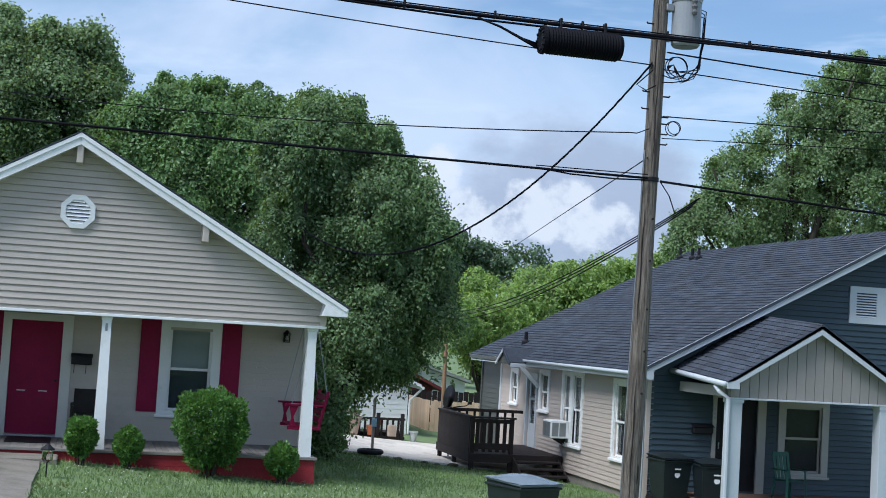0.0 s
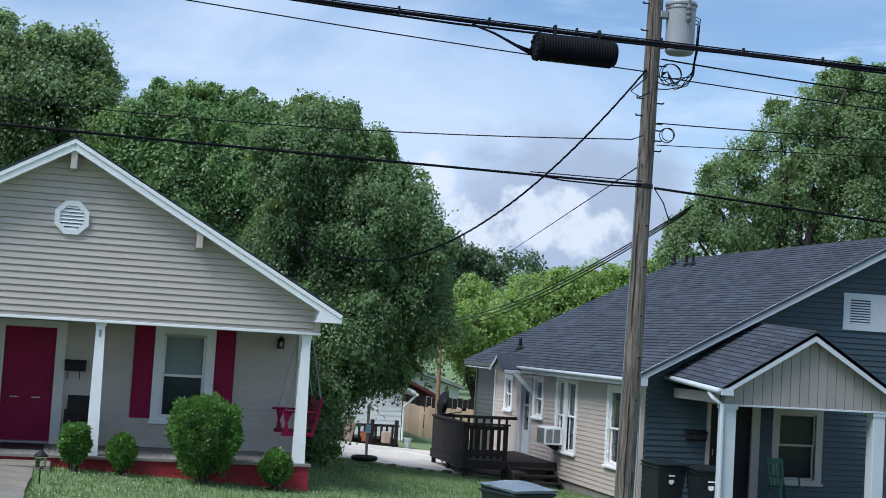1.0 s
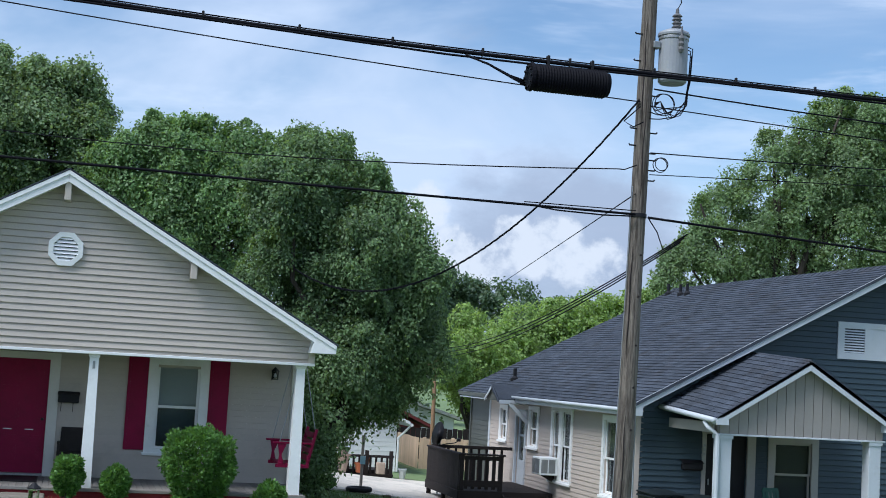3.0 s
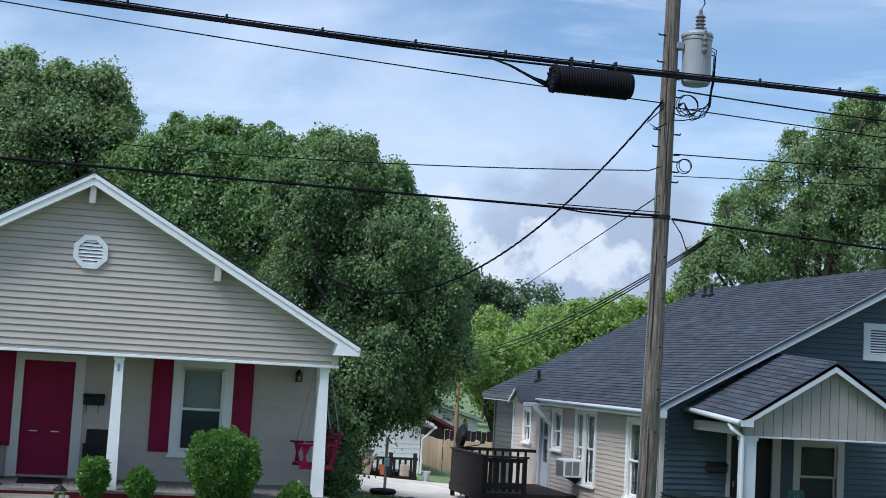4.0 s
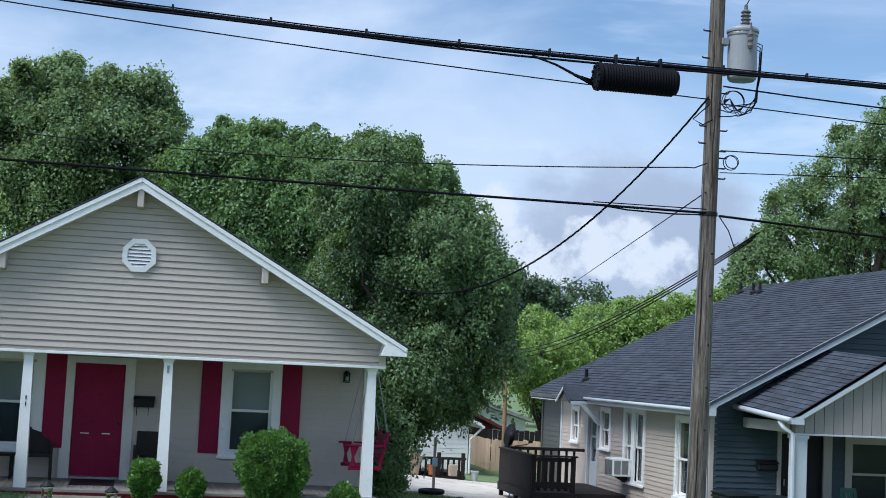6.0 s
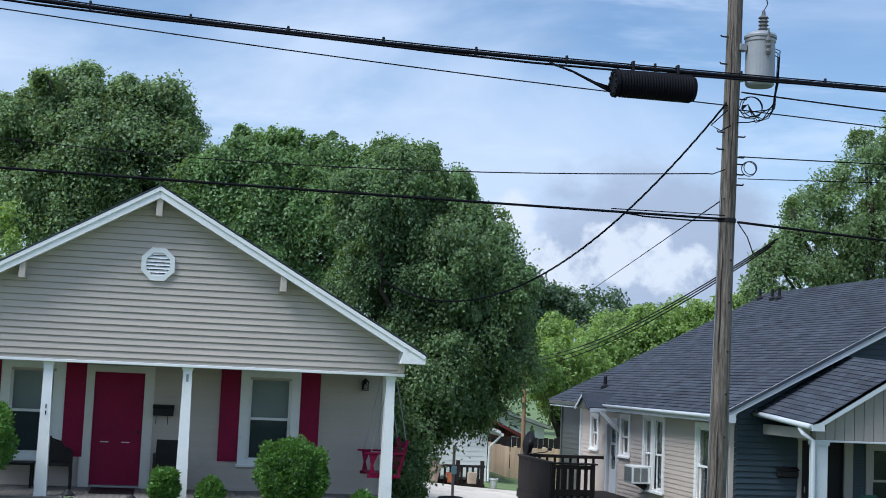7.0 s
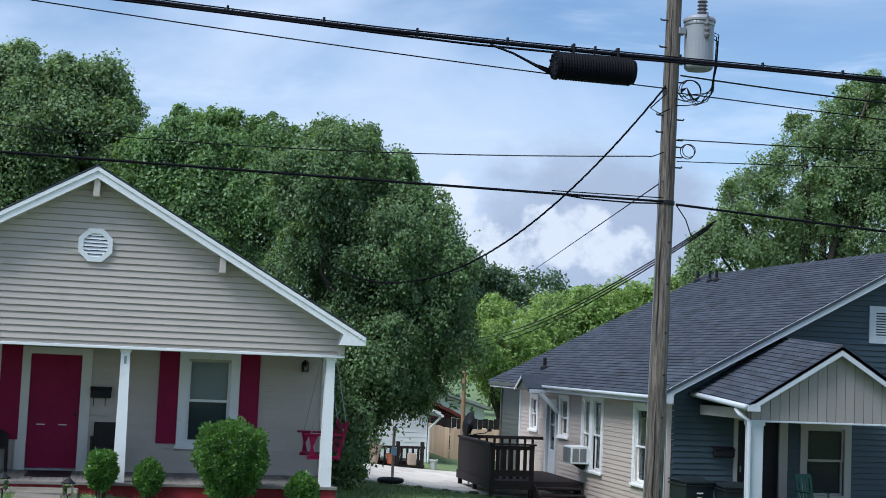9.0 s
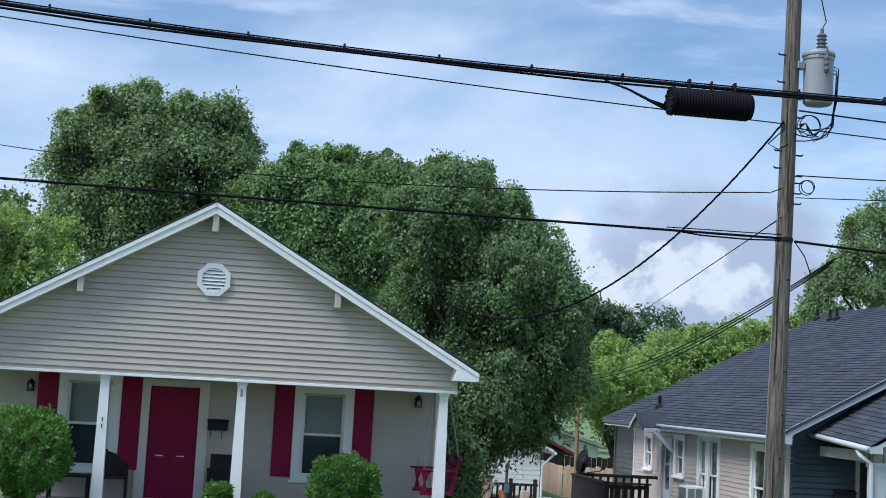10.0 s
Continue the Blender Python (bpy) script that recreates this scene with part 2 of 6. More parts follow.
def bevel(bm, width, segments=1):
    edges = [e for e in bm.edges if len(e.link_faces) == 2 and e.calc_face_angle(0) > 0.5]
    bmesh.ops.bevel(bm, geom=edges, offset=width, segments=segments, affect="EDGES", clamp_overlap=True)


def box(x0, x1, y0, y1, z0, z1, bm=None, b=0.0):
    own = bm is None
    bm = bm or bmesh.new()
    m = Matrix.LocRotScale(((x0 + x1) / 2, (y0 + y1) / 2, (z0 + z1) / 2), None, (abs(x1 - x0), abs(y1 - y0), abs(z1 - z0)))
    bmesh.ops.create_cube(bm, size=1.0, matrix=m)
    if own and b:
        bevel(bm, b)
    return bm


def beam(a, c, w, h, bm=None, up=(0, 0, 1), b=0.0):
    """A squared bar from a to c, w wide and h high."""
    own = bm is None
    bm = bm or bmesh.new()
    a, c = Vector(a), Vector(c)
    d = (c - a).normalized()
    s = d.cross(Vector(up)).normalized()
    u = s.cross(d)
    v = [bm.verts.new(p + s * sx * w / 2 + u * sz * h / 2) for p in (a, c) for sx, sz in ((-1, -1), (1, -1), (1, 1), (-1, 1))]
    for q in ((0, 1, 2, 3), (7, 6, 5, 4), (0, 4, 5, 1), (1, 5, 6, 2), (2, 6, 7, 3), (3, 7, 4, 0)):
        bm.faces.new([v[i] for i in q])
    bmesh.ops.recalc_face_normals(bm, faces=bm.faces)
    if own and b:
        bevel(bm, b)
    return bm


def prism(points, depth, bm=None):
    """A flat polygon of 3D points, thickened by the vector depth."""
    bm = bm or bmesh.new()
    d = Vector(depth)
    lo = [bm.verts.new(Vector(p)) for p in points]
    hi = [bm.verts.new(Vector(p) + d) for p in points]
    n = len(lo)
    fs = [bm.faces.new(lo), bm.faces.new(hi[::-1])]
    fs += [bm.faces.new((lo[i], hi[i], hi[(i + 1) % n], lo[(i + 1) % n])) for i in range(n)]
    bmesh.ops.recalc_face_normals(bm, faces=fs)
    return bm


def tube(points, radii, sides=8, bm=None, caps=True):
    """A round bar through points; radii one number or one a point."""
    bm = bm or bmesh.new()
    pts = [Vector(p) for p in points]
    if isinstance(radii, (int, float)):
        radii = [radii] * len(pts)
    rings, s = [], None
    for i, p in enumerate(pts):
        d = (pts[min(i + 1, len(pts) - 1)] - pts[max(i - 1, 0)]).normalized()
        ref = Vector((0, 0, 1)) if abs(d.z) < 0.9 else Vector((1, 0, 0))
        s = d.cross(ref).normalized() if s is None else (s - d * s.dot(d)).normalized()
        u = d.cross(s)
        rings.append([bm.verts.new(p + (s * math.cos(a) + u * math.sin(a)) * radii[i]) for a in [2 * math.pi * k / sides for k in range(sides)]])
    for r0, r1 in zip(rings, rings[1:]):
        for k in range(sides):
            bm.faces.new((r0[k], r0[(k + 1) % sides], r1[(k + 1) % sides], r1[k]))
    if caps:
        bm.faces.new(rings[0][::-1])
        bm.faces.new(rings[-1])
    bmesh.ops.recalc_face_normals(bm, faces=bm.faces)
    return bm


def sag(a, c, drop, n=24):
    a, c = Vector(a), Vector(c)
    return [a.lerp(c, i / n) - Vector((0, 0, drop * 4 * (i / n) * (1 - i / n))) for i in range(n + 1)]


def lathe(cx, cy, profile, sides=20, bm=None):
    return tube([(cx, cy, z) for r, z in profile], [max(r, 0.002) for r, z in profile], sides, bm)


def ground_z(x, y):
    """The street and its lots fall gently to the right."""
    dip = min(1.0, max(0.0, (y - 26.5) / 4)) * min(1.0, max(0.0, (x - 5.5) / 3)) * min(1.0, max(0.0, (44 - y) / 8))
    return 0.17 - 0.064 * 40 * math.tanh(x / 40) - 0.11 * dip


# ---- wall, siding, window and roof builders ----
def front(y):
    return lambda u, v, z: (u, y + v, z)


def left(x):
    return lambda u, v, z: (x + v, u, z)


def fbox(F, u0, u1, v0, v1, z0, z1, bm=None, b=0.0):
    p, q = F(u0, v0, z0), F(u1, v1, z1)
    return box(min(p[0], q[0]), max(p[0], q[0]), min(p[1], q[1]), max(p[1], q[1]), z0, z1, bm, b)


def core(F, u0, u1, z0, z1, thick, holes):
    """A wall with openings that go through it."""
    bm = bmesh.new()
    us = sorted({u0, u1, *[h[0] for h in holes], *[h[1] for h in holes]})
    zs = sorted({z0, z1, *[h[2] for h in holes], *[h[3] for h in holes]})
    for a, c in zip(us, us[1:]):
        for d, e in zip(zs, zs[1:]):
            if not any(h[0] < (a + c) / 2 < h[1] and h[2] < (d + e) / 2 < h[3] for h in holes):
                fbox(F, a, c, 0.0, thick, d, e, bm)
    return bm


def siding(parent, F, material, u_range, z0, z1, course, holes=(), lip=0.032, slot=0.016):
    """Lap boards, each a piece with its lower edge proud. u_range(z) gives the ends at that height."""
    z = z0
    while z < z1 - 0.02:
        top = min(z + course, z1)
        a0, b0 = u_range(z)
        a1, b1 = u_range(top)
        spans = [(a0, b0, a1, b1)]
        for h in holes:
            if h[2] < (z + top) / 2 < h[3]:
                cut = []
                for s in spans:
                    if s[0] < h[0] < s[1]:
                        cut.append((s[0], h[0], s[2], h[0]))
                    if s[0] < h[1] < s[1]:
                        cut.append((h[1], s[1], h[1], s[3]))
                    if h[1] <= s[0] or h[0] >= s[1]:
                        cut.append(s)
                spans = cut
        for s in spans:
            if s[1] - s[0] < 0.05:
                continue
            bm = bmesh.new()
            vs = [bm.verts.new(F(*p)) for p in ((s[0], -0.001, z + slot + 0.004), (s[1], -0.001, z + slot + 0.004), (s[1], -lip, z + slot), (s[0], -lip, z + slot),
                                                (s[2], -0.001, top), (s[3], -0.001, top), (s[3], -lip * 0.3, top), (s[2], -lip * 0.3, top))]
            for q in ((0, 1, 2, 3), (3, 2, 6, 7), (4, 7, 6, 5), (0, 3, 7, 4), (1, 5, 6, 2), (0, 4, 5, 1)):
                bm.faces.new([vs[i] for i in q])
            bmesh.ops.recalc_face_normals(bm, faces=bm.faces)
            part("siding_board", bm, material, parent)
        z = top


def window(parent, F, u0, u1, z0, z1, cas=0.13, meet=0.5, trim=None, blind=0.0, frame_w=0.045, head=None):
    """A sash window: casing > sill, two sashes, two panes, and a blind behind. Outer size of the casing is given."""
    trim = trim or M_WHITE
    head = cas if head is None else head
    bm = bmesh.new()
    fbox(F, u0, u0 + cas, -0.045, 0.0, z0, z1, bm)
    fbox(F, u1 - cas, u1, -0.045, 0.0, z0, z1, bm)
    fbox(F, u0 + cas, u1 - cas, -0.045, 0.0, z1 - head, z1, bm)
    fbox(F, u0 + cas, u1 - cas, -0.045, 0.0, z0, z0 + cas * 0.55, bm)
    win = part("window", bm, trim, parent)
    part("sill", fbox(F, u0 - 0.03, u1 + 0.03, -0.085, -0.045, z0 - 0.035, z0 + 0.02, b=0.006), trim, win)
    a, c, d, e = u0 + cas, u1 - cas, z0 + cas * 0.55, z1 - head
    zm = d + (e - d) * meet
    for lo, hi, v in ((d, zm + 0.02, 0.045), (zm - 0.02, e, 0.01)):
        bm = bmesh.new()
        fbox(F, a, a + frame_w, v, v + 0.03, lo, hi, bm)
        fbox(F, c - frame_w, c, v, v + 0.03, lo, hi, bm)
        fbox(F, a + frame_w, c - frame_w, v, v + 0.03, hi - frame_w, hi, bm)
        fbox(F, a + frame_w, c - frame_w, v, v + 0.03, lo, lo + frame_w, bm)
        part("sash", bm, trim, win)
        pane = part("pane", fbox(F, a + frame_w, c - frame_w, v + 0.012, v + 0.018, lo + frame_w, hi - frame_w), M_GLASS, win)
        pane.visible_shadow = False
    # Added sheet: near-black in place of the unlit room, blue-grey where blinds hang
    part("curtain", fbox(F, a, c, 0.125, 0.132, d, e), M_SASH_BACK if blind else M_UNLIT, win)
    if blind:
        part("blind", fbox(F, a, c, 0.11, 0.118, e - (e - d) * blind, e), M_CURTAIN, win)
    return win


def hole_of(u0, u1, z0, z1, cas=0.13):
    return (u0 + cas, u1 - cas, z0 + cas * 0.55, z1 - cas)


def shingles(origin, along, up, length, height, clip=None, tab=0.31, expo=0.145, seed=1, keep=None):
    """Courses of shingle tabs on a slope as vertex and face arrays; clip(s) gives the ends of a course at s up the slope."""
    rnd = random.Random(seed)
    o, A, U = Vector(origin), Vector(along).normalized(), Vector(up).normalized()
    N = A.cross(U)
    if N.z < 0:
        N = -N
    verts, faces, s, row = [], [], 0.0, 0
    while s < height:
        e = min(expo, height - s)
        lo, hi = clip(s) if clip else (0.0, length)
        x = lo - rnd.random() * tab
        while x < hi:
            w = tab * rnd.uniform(0.85, 1.15)
            a, c = max(x, lo), min(x + w - 0.008, hi)
            x += w
            if c - a < 0.02:
                continue
            t, dip = 0.019 + rnd.random() * 0.007, rnd.uniform(-0.003, 0.003)
            base = len(verts)
            for uu in (a, c):
                for ss, nn in ((s + dip, 0.0), (s + dip, t), (s + e + 0.03, 0.004)):
                    verts.append(o + A * uu + U * ss + N * nn)
            faces += [(base, base + 3, base + 4, base + 1), (base + 1, base + 4, base + 5, base + 2), (base, base + 1, base + 2), (base + 3, base + 5, base + 4)]
        s += e
        row += 1
    return [tuple(v) for v in verts], faces


M_GLASS = glass_mat("window_glass", (0.80, 0.86, 0.88), 1.25)

# ---- ground ----
xs = sorted({round(v, 2) for v in [-3000, -1200, -500, -250, -150, -90, -60, -40, *np.arange(-30, 42, 1.5), 50, 65, 90, 150, 250, 500, 1200, 3000]})
ys = sorted({round(v, 2) for v in [-3000, -800, -200, -80, -40, -20, -8, 0, 8, *np.arange(14, 62, 1.5), 70, 90, 120, 200, 400, 900, 3000]})
gv = [(x, y, ground_z(x, y) + 0.03 * noise.noise((x * 0.3, y * 0.3, 0)) * (1 if 14 <= y <= 60 and -30 <= x <= 40 else 0)) for y in ys for x in xs]
gf = [(j * len(xs) + i, j * len(xs) + i + 1, (j + 1) * len(xs) + i + 1, (j + 1) * len(xs) + i) for j in range(len(ys) - 1) for i in range(len(xs) - 1)]
ground = raw("ground", gv, gf, M_GROUND, smooth=True)
tagged(ground, "gently sloping lawn of short green grass on brown soil", "ground", kind="structure")


def slab_strip(name, x0, x1, y0, y1, lift, material, label, category, wobble=0.0, nx=14, ny=8):
    """A thin slab that follows the ground."""
    bm = bmesh.new()
    grid = {}
    for j in range(ny + 1):
        for i in range(nx + 1):
            x, y = x0 + (x1 - x0) * i / nx, y0 + (y1 - y0) * j / ny
            if wobble and (j in (0, ny) or i in (0, nx)):
                x += wobble * noise.noise((x * 0.9, y * 0.9, 3))
                y += wobble * noise.noise((x * 0.9, y * 0.9, 7))
            z = ground_z(x, y) + lift
            grid[i, j] = (bm.verts.new((x, y, z)), bm.verts.new((x, y, z - 0.18)))
    for j in range(ny):
        for i in range(nx):
            q = [grid[i, j], grid[i + 1, j], grid[i + 1, j + 1], grid[i, j + 1]]
            bm.faces.new([v[0] for v in q])
            bm.faces.new([v[1] for v in q][::-1])
            for k, (a, c) in enumerate(((q[0], q[1]), (q[1], q[2]), (q[2], q[3]), (q[3], q[0]))):
                if (k == 0 and j == 0) or (k == 1 and i == nx - 1) or (k == 2 and j == ny - 1) or (k == 3 and i == 0):
                    bm.faces.new((a[0], a[1], c[1], c[0]))
    bmesh.ops.recalc_face_normals(bm, faces=bm.faces)
    return tagged(part(name, bm, material), label, category, kind="structure")


slab_strip("pavement", 3.5, 14.5, 32.6, 38.9, 0.045, M_CONCRETE, "pale sunlit concrete driveway behind the houses", "driveway", 0.25)
# Street added out of view so the window panes reflect grey instead of lawn
slab_strip("road", -160, 160, -1.5, 12.8, 0.03, M_ASPHALT, "worn grey asphalt street, added unseen before the houses", "street", 0.0, 120, 6)
slab_strip("pavement", -1.31, -0.62, 15.0, 23.3, 0.04, M_WALK, "old weathered concrete garden walk to the porch", "path", 0.05)

# ---- the taupe house with the red door ----
HX, HF, HB = -0.36, 24.1, 26.2          # ridge, porch front, porch back wall
H1L, H1R, HREAR = -4.72, 4.0, 37.0
FLOOR = 0.40
house = thing("house", (HX, HB, 0.1), "taupe clapboard bungalow with white trim and red shutters", "house")

d_hole = (-1.36, -0.46, FLOOR + 0.04, 2.50)
wins = [(1.30, 2.42, 0.88, 2.64), (-3.01, -1.88, 0.88, 2.64)]
holes = [d_hole] + [hole_of(*w, cas=0.17) for w in wins]
F = front(HB)
wall = part("wall", core(F, H1L, H1R, 0.05, 2.9, 0.14, holes), M_VINYL, house, "taupe vinyl lap siding under the porch")
siding(wall, F, M_VINYL, lambda z: (H1L, H1R), FLOOR, 2.68, 0.1115,
       [(-1.60, -0.32, 0.3, 2.62)] + [(w[0] + 0.03, w[1] - 0.03, w[2] + 0.03, w[3] + 0.1) for w in wins], lip=0.022, slot=0.005)
for w in wins:
    window(house, F, *w, cas=0.17, blind=0.5, head=0.12)
    for a, c in ((w[0] - 0.37, w[0] - 0.005), (w[1] + 0.005, w[1] + 0.37)):
        bm = bmesh.new()
        fbox(F, a, c, -0.052, -0.026, 0.94, 2.64, bm)
        for z0, z1 in ((1.0, 1.74), (1.82, 2.58)):     # raised border round two sunk fields
            fbox(F, a + 0.05, c - 0.05, -0.062, -0.053, z0, z1, bm)
        part("shutter", bm, M_RED, house, "dark red panelled shutter")
side_bm = bmesh.new()
box(H1L, H1L + 0.14, HB + 0.14, HREAR, 0.0, 2.9, side_bm)
box(H1R - 0.14, H1R, HB + 0.14, HREAR, -0.1, 2.9, side_bm)
box(H1L + 0.14, H1R - 0.14, HREAR - 0.14, HREAR, -0.1, 2.9, side_bm)
box(H1L + 0.14, H1R - 0.14, HB + 0.14, HREAR - 0.14, 0.1, 0.36, side_bm)
part("wall", side_bm, M_VINYL, house, "side and rear walls in taupe siding")
part("ceiling", box(H1L + 0.1, H1R - 0.1, HB + 0.15, HREAR - 0.15, 2.80, 2.88), M_ROOM, house)
part("corner_trim", fbox(F, H1R - 0.03, H1R + 0.05, -0.04, 0.06, FLOOR, 2.68, b=0.008), M_TRIM, house, "almond corner post")

# door, casing and threshold
bm = bmesh.new()
fbox(F, -1.55, -1.36, -0.05, 0.0, FLOOR, 2.62, bm)
fbox(F, -0.46, -0.28, -0.05, 0.0, FLOOR, 2.62, bm)
fbox(F, -1.36, -0.46, -0.05, 0.0, 2.50, 2.62, bm)
part("door_casing", bm, M_TRIM, house, "almond door casing")
bm = bmesh.new()
fbox(F, -1.355, -0.465, 0.02, 0.065, FLOOR + 0.045, 2.495, bm)
door = part("door", bm, M_RED, house, "closed dark red panelled front door")
for a, c in ((-1.26, -0.955), (-0.865, -0.56)):
    for z0, z1 in ((0.62, 1.12), (1.30, 2.0), (2.10, 2.40)):
        bm = fbox(F, a, c, 0.008, 0.0205, z0, z1)
        fbox(F, a + 0.035, c - 0.035, 0.0, 0.0085, z0 + 0.035, z1 - 0.035, bm)
        part("panel", bm, M_RED, door)
for a in (-1.20, -0.82):
    part("plate", fbox(F, a, a + 0.15, -0.006, -0.001, 1.215, 1.232), M_WHITE, door, "small pale bar on the door")
bm = tube([F(-0.53, 0.02, 1.42), F(-0.53, -0.05, 1.42)], 0.025, 10)
part("knob", bm, M_BLACK, door)
bm = lathe(0, 0, [(0.02, 0), (0.14, 0.0), (0.16, 0.02), (0.13, 0.045), (0.02, 0.05)], 18)
bm.transform(Matrix.Translation(F(-0.91, 0.0, 2.22)) @ Matrix.Rotation(radians(90), 4, "X"))
wreath = part("wreath", bm, M_DARKBROWN, door, "dark round wreath on the door")
part("threshold", fbox(F, -1.36, -0.46, -0.08, 0.06, FLOOR, FLOOR + 0.045, b=0.008), M_STEEL, house)

# porch: masonry base, floor planks, tapered columns, ceiling
bm = bmesh.new()
prism([(H1L, HF + 0.03, -0.25), (H1R - 0.02, HF + 0.03, -0.25), (H1R - 0.02, HF + 0.03, 0.345), (H1L, HF + 0.03, 0.345)], (0, 0.2, 0), bm)
prism([(H1R - 0.22, HF + 0.23, -0.25), (H1R - 0.02, HF + 0.23, -0.25), (H1R - 0.02, HF + 0.23, 0.345), (H1R - 0.22, HF + 0.23, 0.345)], (0, HB - HF - 0.23, 0), bm)
base = part("porch_base", bm, M_REDBRICK, house, "red painted masonry skirt")
for row_k, (z0, z1) in enumerate(((-0.24, 0.150), (0.156, 0.343))):
    x = H1L - 0.2 * (row_k % 2)
    while x < H1R - 0.03:
        a, c = max(x, H1L), min(x + 0.402, H1R - 0.005)
        if c - a > 0.05:
            part("block", box(a, c, HF + 0.02, HF + 0.032, z0, z1, b=0.003), M_REDBRICK, base)
        x += 0.405
part("floor_edge", box(H1L - 0.02, H1R + 0.02, HF - 0.03, HF, 0.345, 0.398, b=0.006), M_PLANK, house)
for i, x in enumerate((-4.52, -2.03, 0.28, 3.81)):
    bm = bmesh.new()
    for r0, r1, z0, z1 in ((0.102, 0.075, FLOOR, 2.585), (0.082, 0.095, 2.585, 2.615), (0.095, 0.095, 2.615, 2.645)):
        q = []
        for r, z in ((r0, z0), (r1, z1)):
            q.append([bm.verts.new((x + sx * r, HF + 0.13 + sy * r, z)) for sx, sy in ((-1, -1), (1, -1), (1, 1), (-1, 1))])
        for k in range(4):
            bm.faces.new((q[0][k], q[0][(k + 1) % 4], q[1][(k + 1) % 4], q[1][k]))
        bm.faces.new(q[0][::-1])
        bm.faces.new(q[1])
    col = part("column", bm, M_WHITE, house, "tapered square white porch column")
    if i == 1:       # house number, as plain bars
        for z in (1.90, 1.79):
            part("number_bar", box(x - 0.004, x + 0.014, HF + 0.036, HF + 0.042, z - 0.04, z + 0.03), M_BLACK, col)
    if i == 2:
        part("tag", box(x - 0.02, x + 0.02, HF + 0.044, HF + 0.05, 2.40, 2.53), M_STEEL, col, "small metal tag near the top")
# Unseen ceiling in the floor's grey, chosen to cut bounced light on the porch
part("porch_ceiling", box(H1L, H1R, HF + 0.25, HB, 2.69, 2.72), M_PLANK, house)

# gable over the porch
SLOPE = 0.567
APEX, RAKE = 5.70, HF - 0.36
gable = lambda z: (HX - (APEX - 0.16 - z) / SLOPE, HX + (APEX - 0.16 - z) / SLOPE)
g_lo, g_hi = H1L, H1R + 0.02
bm = prism([(g_lo, HF, 2.68), (g_hi, HF, 2.68), (g_hi, HF, 3.06), (HX, HF, 5.54), (g_lo, HF, 3.06)], (0, 0.2, 0))
gwall = part("wall", bm, M_VINYL, house, "taupe vinyl siding on the porch gable")
siding(gwall, front(HF), M_VINYL, lambda z: (max(g_lo, gable(z)[0]), min(g_hi, gable(z)[1])), 2.745, 5.46, 0.1115)
part("siding_board", box(g_lo, g_hi, HF - 0.012, HF - 0.0005, 2.70, 2.742), M_VINYL, gwall)
part("beam_trim", box(g_lo - 0.02, g_hi + 0.02, HF - 0.045, HF + 0.26, 2.645, 2.695, b=0.006), M_WHITE, house, "white band along the porch beam")
part("corner_trim", box(g_hi - 0.11, g_hi + 0.01, HF - 0.034, HF, 2.70, 3.02, b=0.004), M_VINYL, house)
for s in (-1, 1):
    run = 4.715
    end = Vector((HX + s * run, 0, APEX - run * SLOPE))
    d = Vector((s * run, 0, -run * SLOPE)).normalized()
    n = Vector((d.z * -s, 0, d.x * s))
    n = n if n.z > 0 else -n
    top = Vector((HX, RAKE, APEX))
    tip = Vector((end.x, RAKE, end.z))
    part("rake_board", prism([top - n * 0.015, tip - n * 0.015, tip - n * 0.17 - d * 0.05, Vector((HX, RAKE, APEX - 0.21))], (0, 0.03, 0)), M_WHITE, house, "white rake board")
    part("rake_board", prism([top - n * 0.012, tip - n * 0.012, tip - n * 0.075, Vector((HX, RAKE, APEX - 0.085))], (0, -0.022, 0)), M_WHITE, house)
    part("soffit", prism([top + Vector((0, 0.03, -0.19)), tip + Vector((0, 0.03, 0)) - n * 0.155, tip + Vector((0, 0.36, 0)) - n * 0.155, top + Vector((0, 0.36, -0.19))], n * 0.02), M_WHITE, house)
    part("roof", prism([top + Vector((0, -0.03, 0.0)), tip + Vector((s * 0.02, -0.03, -0.01)), tip + Vector((s * 0.02, HREAR - RAKE + 0.3, -0.01)), top + Vector((0, HREAR - RAKE + 0.3, 0.0))], n * 0.018), M_SHINGLE, house, "dark shingle roof slope")
    part("roof_deck", prism([top + Vector((0, 0.03, -0.02)), tip + Vector((0, 0.03, 0)) - n * 0.016, tip + Vector((0, HREAR - RAKE, 0)) - n * 0.016, top + Vector((0, HREAR - RAKE, -0.02))], -n * 0.10), M_WHITE, house)
    # boxed eave return
    ret = [(tip.x + s * 0.0, RAKE - 0.004, tip.z - 0.02), (tip.x - s * 0.02, RAKE - 0.004, tip.z - 0.15), (tip.x - s * 0.46, RAKE - 0.004, tip.z - 0.15), (tip.x - s * 0.40, RAKE - 0.004, tip.z + 0.08)]
    part("eave_return", prism(ret, (0, 0.55, 0)), M_WHITE, house, "boxed white eave return")
    for px in (2.17,):
        z_at = APEX - px * SLOPE
        part("bracket", box(HX + s * px - 0.055, HX + s * px + 0.055, RAKE + 0.03, HF, z_at - 0.46, z_at - 0.15, b=0.01), M_VINYL, house, "square eave bracket")
part("bracket", box(HX - 0.055, HX + 0.055, RAKE + 0.03, HF, 5.18, 5.52, b=0.01), M_VINYL, house, "square eave bracket at the peak")
rear = prism([(H1L, HREAR - 0.14, 2.9), (H1R, HREAR - 0.14, 2.9), (H1R, HREAR - 0.14, 3.1), (HX, HREAR - 0.14, 5.5), (H1L, HREAR - 0.14, 3.1)], (0, 0.14, 0))
